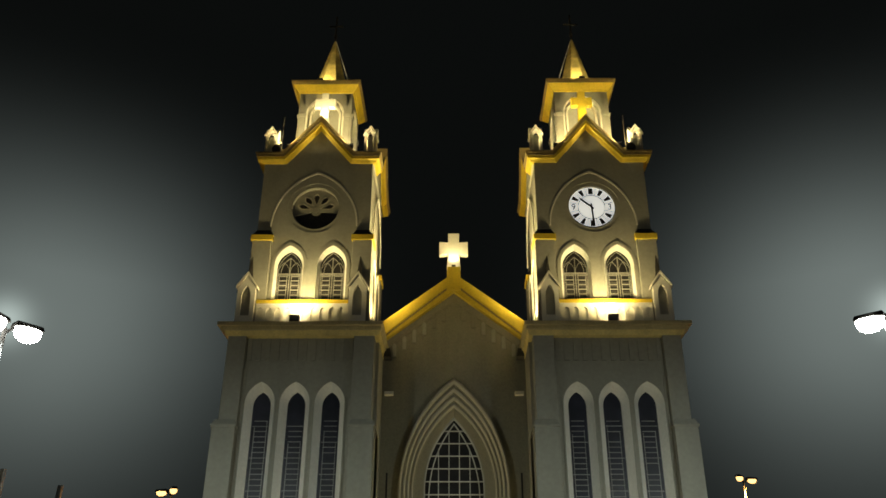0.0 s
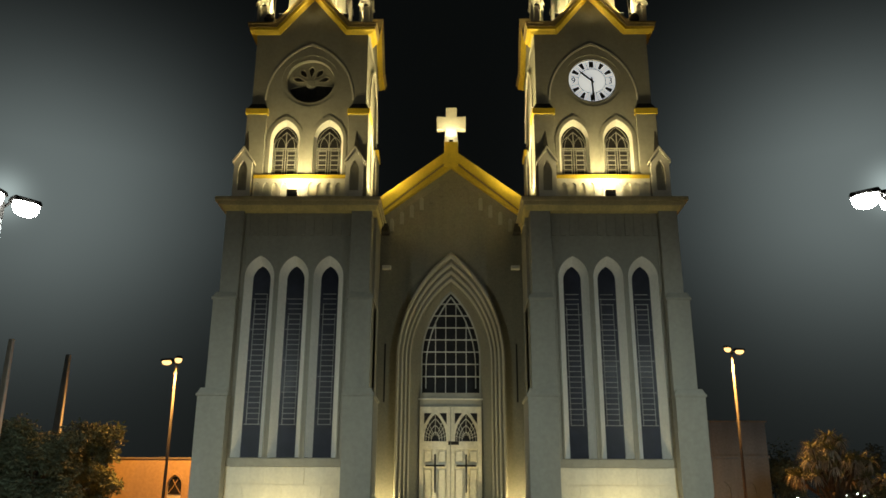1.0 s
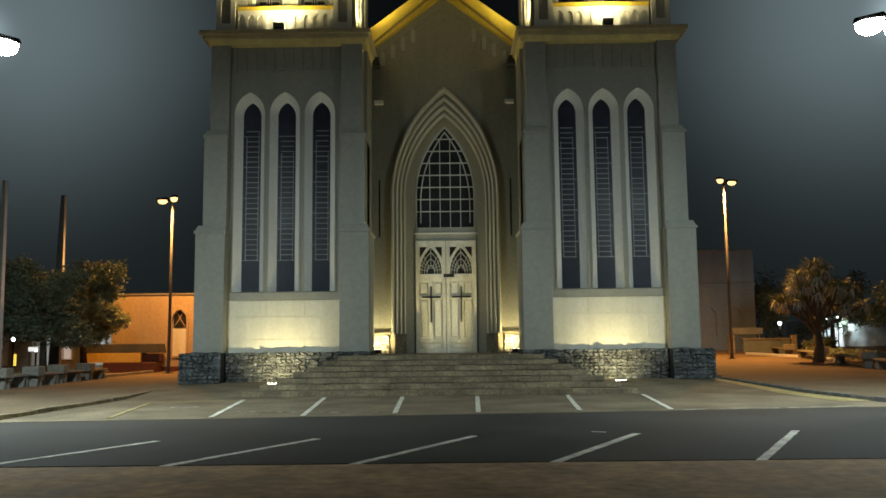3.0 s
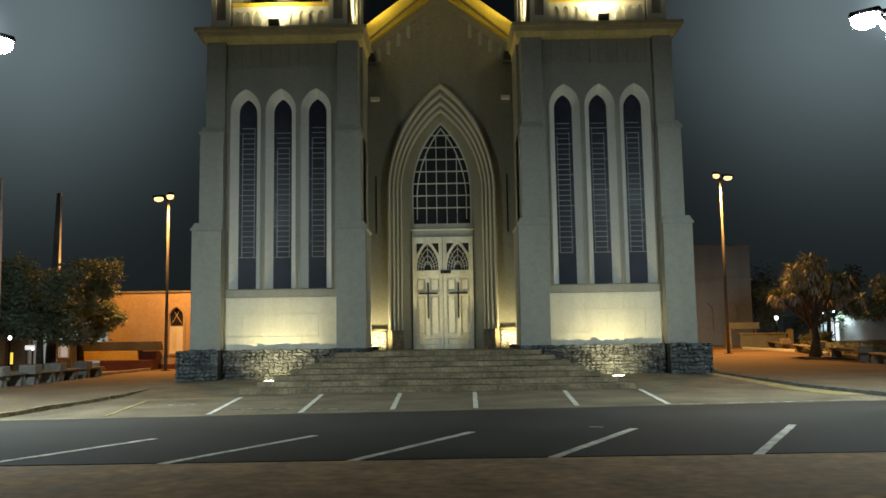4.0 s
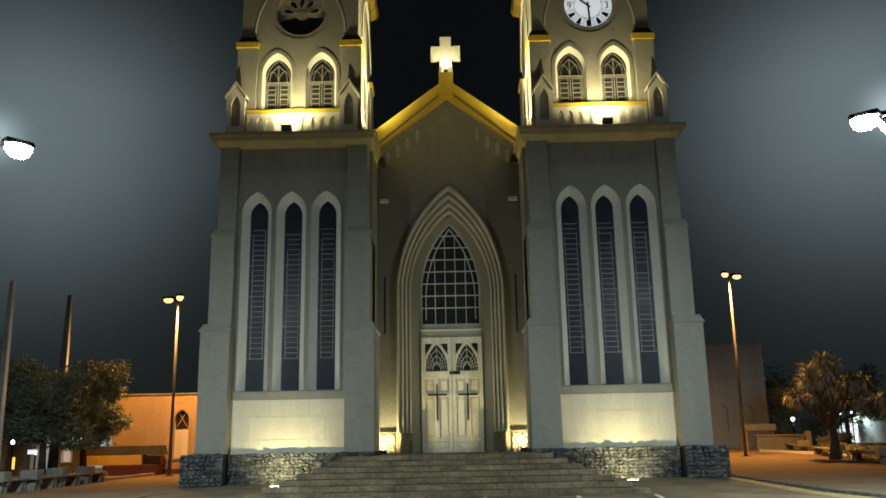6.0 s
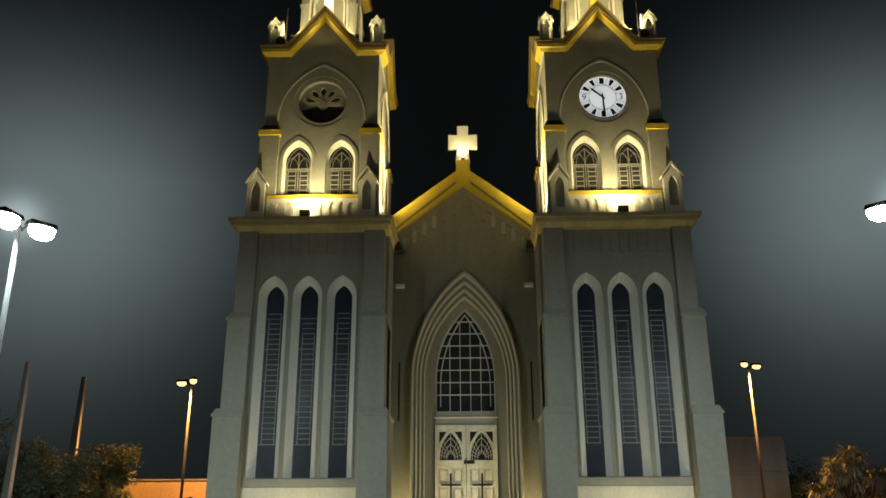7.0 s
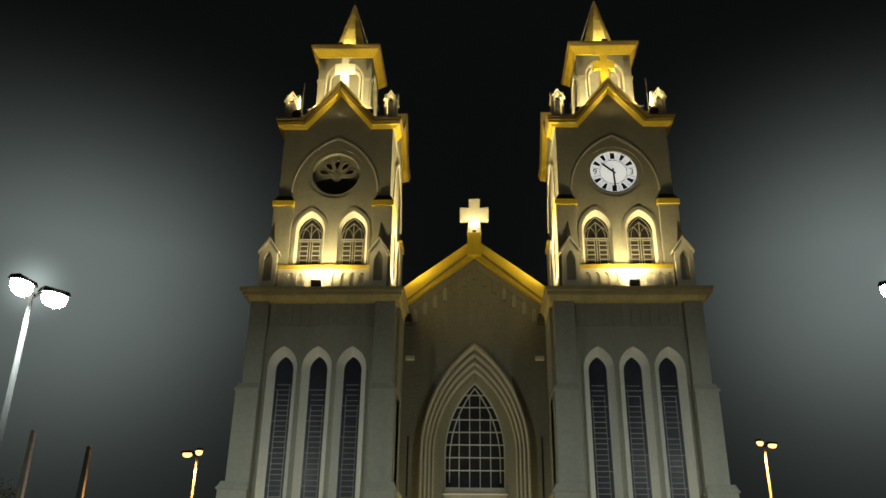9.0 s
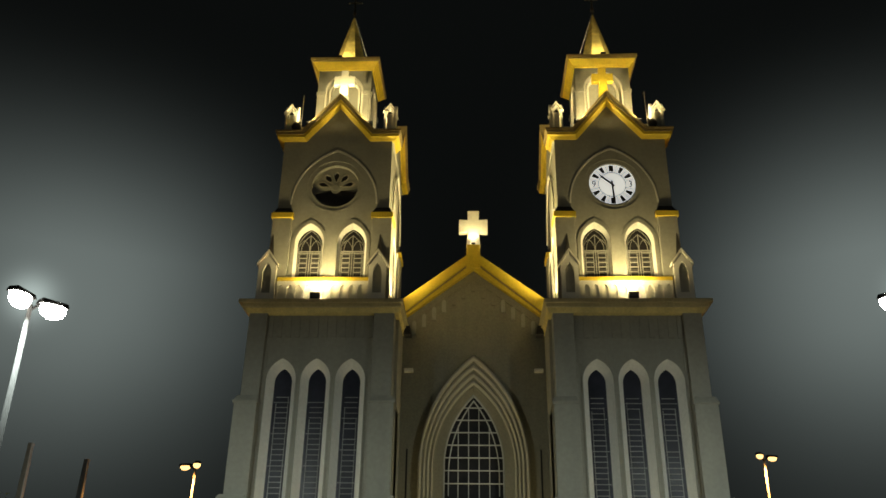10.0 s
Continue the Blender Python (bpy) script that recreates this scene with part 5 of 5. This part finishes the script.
part("post", Shape().box(-0.04, 0.04, -0.03, 0.03, 0, 0.3), DARK_METAL, sign)
spot("square_light", (24.65, 29.6, 2.75), (23.0, 36.0, 4.5), 170, WHITE, 160, 0.9)
# lamps without fixtures, added to brighten the far house and shop front
spot("added_house_light", (35.5, 42.8, 3.4), (36.0, 44.0, 1.0), 600, WHITE, 150, 0.9)
spot("added_shop_light", (-26.5, 25.6, 3.2), (-26.0, 27.0, 0.8), 350, WHITE, 150, 0.9)

# ---- entrance steps and landing ----
steps = thing("entrance_steps", "broad worn grey-brown stone steps up to the portal", "steps", kind="structure")
RISE, COUNT = 1.16 / 7, 7
for k in range(COUNT):
    half = 6.0 - 0.39 * k
    y0 = -6.75 + 0.70 * k
    top = RISE * (k + 1)
    y1 = 2.6 if k == COUNT - 1 else y0 + 0.9
    if k == COUNT - 1:
        part("landing", Shape().box(-3.12, 3.12, y0 + 0.4, 3.2, 0.1, top), STEP_STONE, steps)
        y1 = y0 + 0.4
        part("landing_side", Shape().box(-half - 0.1, half - 0.4, y0 + 0.4, -0.66, 0.1, top - 0.002), STEP_STONE, steps)
    part("step_core", Shape().box(-half - 0.2 + 0.03, half - 0.2 - 0.03, y0 + 0.03, -0.7, 0.0, top - 0.05), MORTAR, steps)
    n = 11 - k // 2
    cuts = [-half - 0.2 + 2 * half * (i + (random.uniform(-0.2, 0.2) if 0 < i < n else 0)) / n for i in range(n + 1)]
    for a, b in zip(cuts, cuts[1:]):
        lift = random.uniform(-0.006, 0.006)
        part("step_stone", Shape().box(a + 0.0012, b - 0.0012, y0 + random.uniform(-0.012, 0.012), y1, top - RISE + 0.02, top + lift, 0.012), STEP_STONE, steps)

# ---- rubble plinths, stone by stone ----


def rubble(x0, x1, z0, z1, y, cell, parent, mirror, seed, mat=ROUGH_STONE):
    """Irregular stones in uneven courses on a face that looks towards -y."""
    rng = random.Random(seed)
    rows = max(2, round((z1 - z0) / (cell * 0.72)))
    cols = max(2, round((x1 - x0) / cell))
    grid = [[(x0 + (x1 - x0) * (i + (rng.uniform(-0.38, 0.38) if 0 < i < cols else 0) + (0.5 if j % 2 and 0 < i < cols else 0) * 0.9) / cols, z0 + (z1 - z0) * (j + (rng.uniform(-0.3, 0.3) if 0 < j < rows else rng.uniform(-0.22, 0.3) if j else 0)) / rows) for i in range(cols + 1)] for j in range(rows + 1)]
    for j in range(rows):
        for i in range(cols):
            ring = [grid[j][i], grid[j][i + 1], grid[j + 1][i + 1], grid[j + 1][i]]
            c = (sum(p[0] for p in ring) / 4, sum(p[1] for p in ring) / 4)
            fine = []
            for k in range(4):
                a, b = ring[k], ring[(k + 1) % 4]
                fine += [a, ((a[0] + b[0]) / 2 + (c[0] - (a[0] + b[0]) / 2) * rng.uniform(-0.15, 0.12), (a[1] + b[1]) / 2 + (c[1] - (a[1] + b[1]) / 2) * rng.uniform(-0.15, 0.12))]
            sh = Shape(mirror)
            levels = [(0.99, 0.0), (0.94, -0.02 - rng.uniform(0, 0.06)), (0.58, -0.045 - rng.uniform(0.01, 0.13))]
            rings = [[sh.vert((c[0] + (px - c[0]) * f, y + dy + rng.uniform(-0.02, 0.02) * (dy < 0), c[1] + (pz - c[1]) * f)) for px, pz in fine] for f, dy in levels]
            for a, b in zip(rings, rings[1:]):
                sh.skin(a, b, False)
            sh.bm.faces.new(rings[-1])
            part("stone", sh, mat, parent)


# stones at the portal foot carry the floods' brightness in their colour
for s, foot in FEET:
    rubble(2.36, 3.12, 1.17, 1.94, 2.46, 0.17, foot, s, 60 + s, FLOODLIT_STONE)
for s, t in zip((-1, 1), TOWERS):
    plinth = part("plinth", Shape(s).box(-2.05, 2.36, -0.24, 0.0, 0.1, 1.27).box(2.32, 3.86, -0.92, 1.7, 0.1, 1.3, 0.03).box(-3.25, -2.05, -0.85, 1.7, 0.1, 1.3), JOINT, t, "dark rubble stone plinth")
    rubble(-2.05, 2.3, 0.17, 1.3, -0.24, 0.18, plinth, s, 40 + s)
    rubble(2.32, 3.88, 0.17, 1.32, -0.90, 0.2, plinth, s, 50 + s)
    rubble(-3.25, -2.07, 0.95, 1.31, -0.85, 0.2, plinth, s, 70 + s)
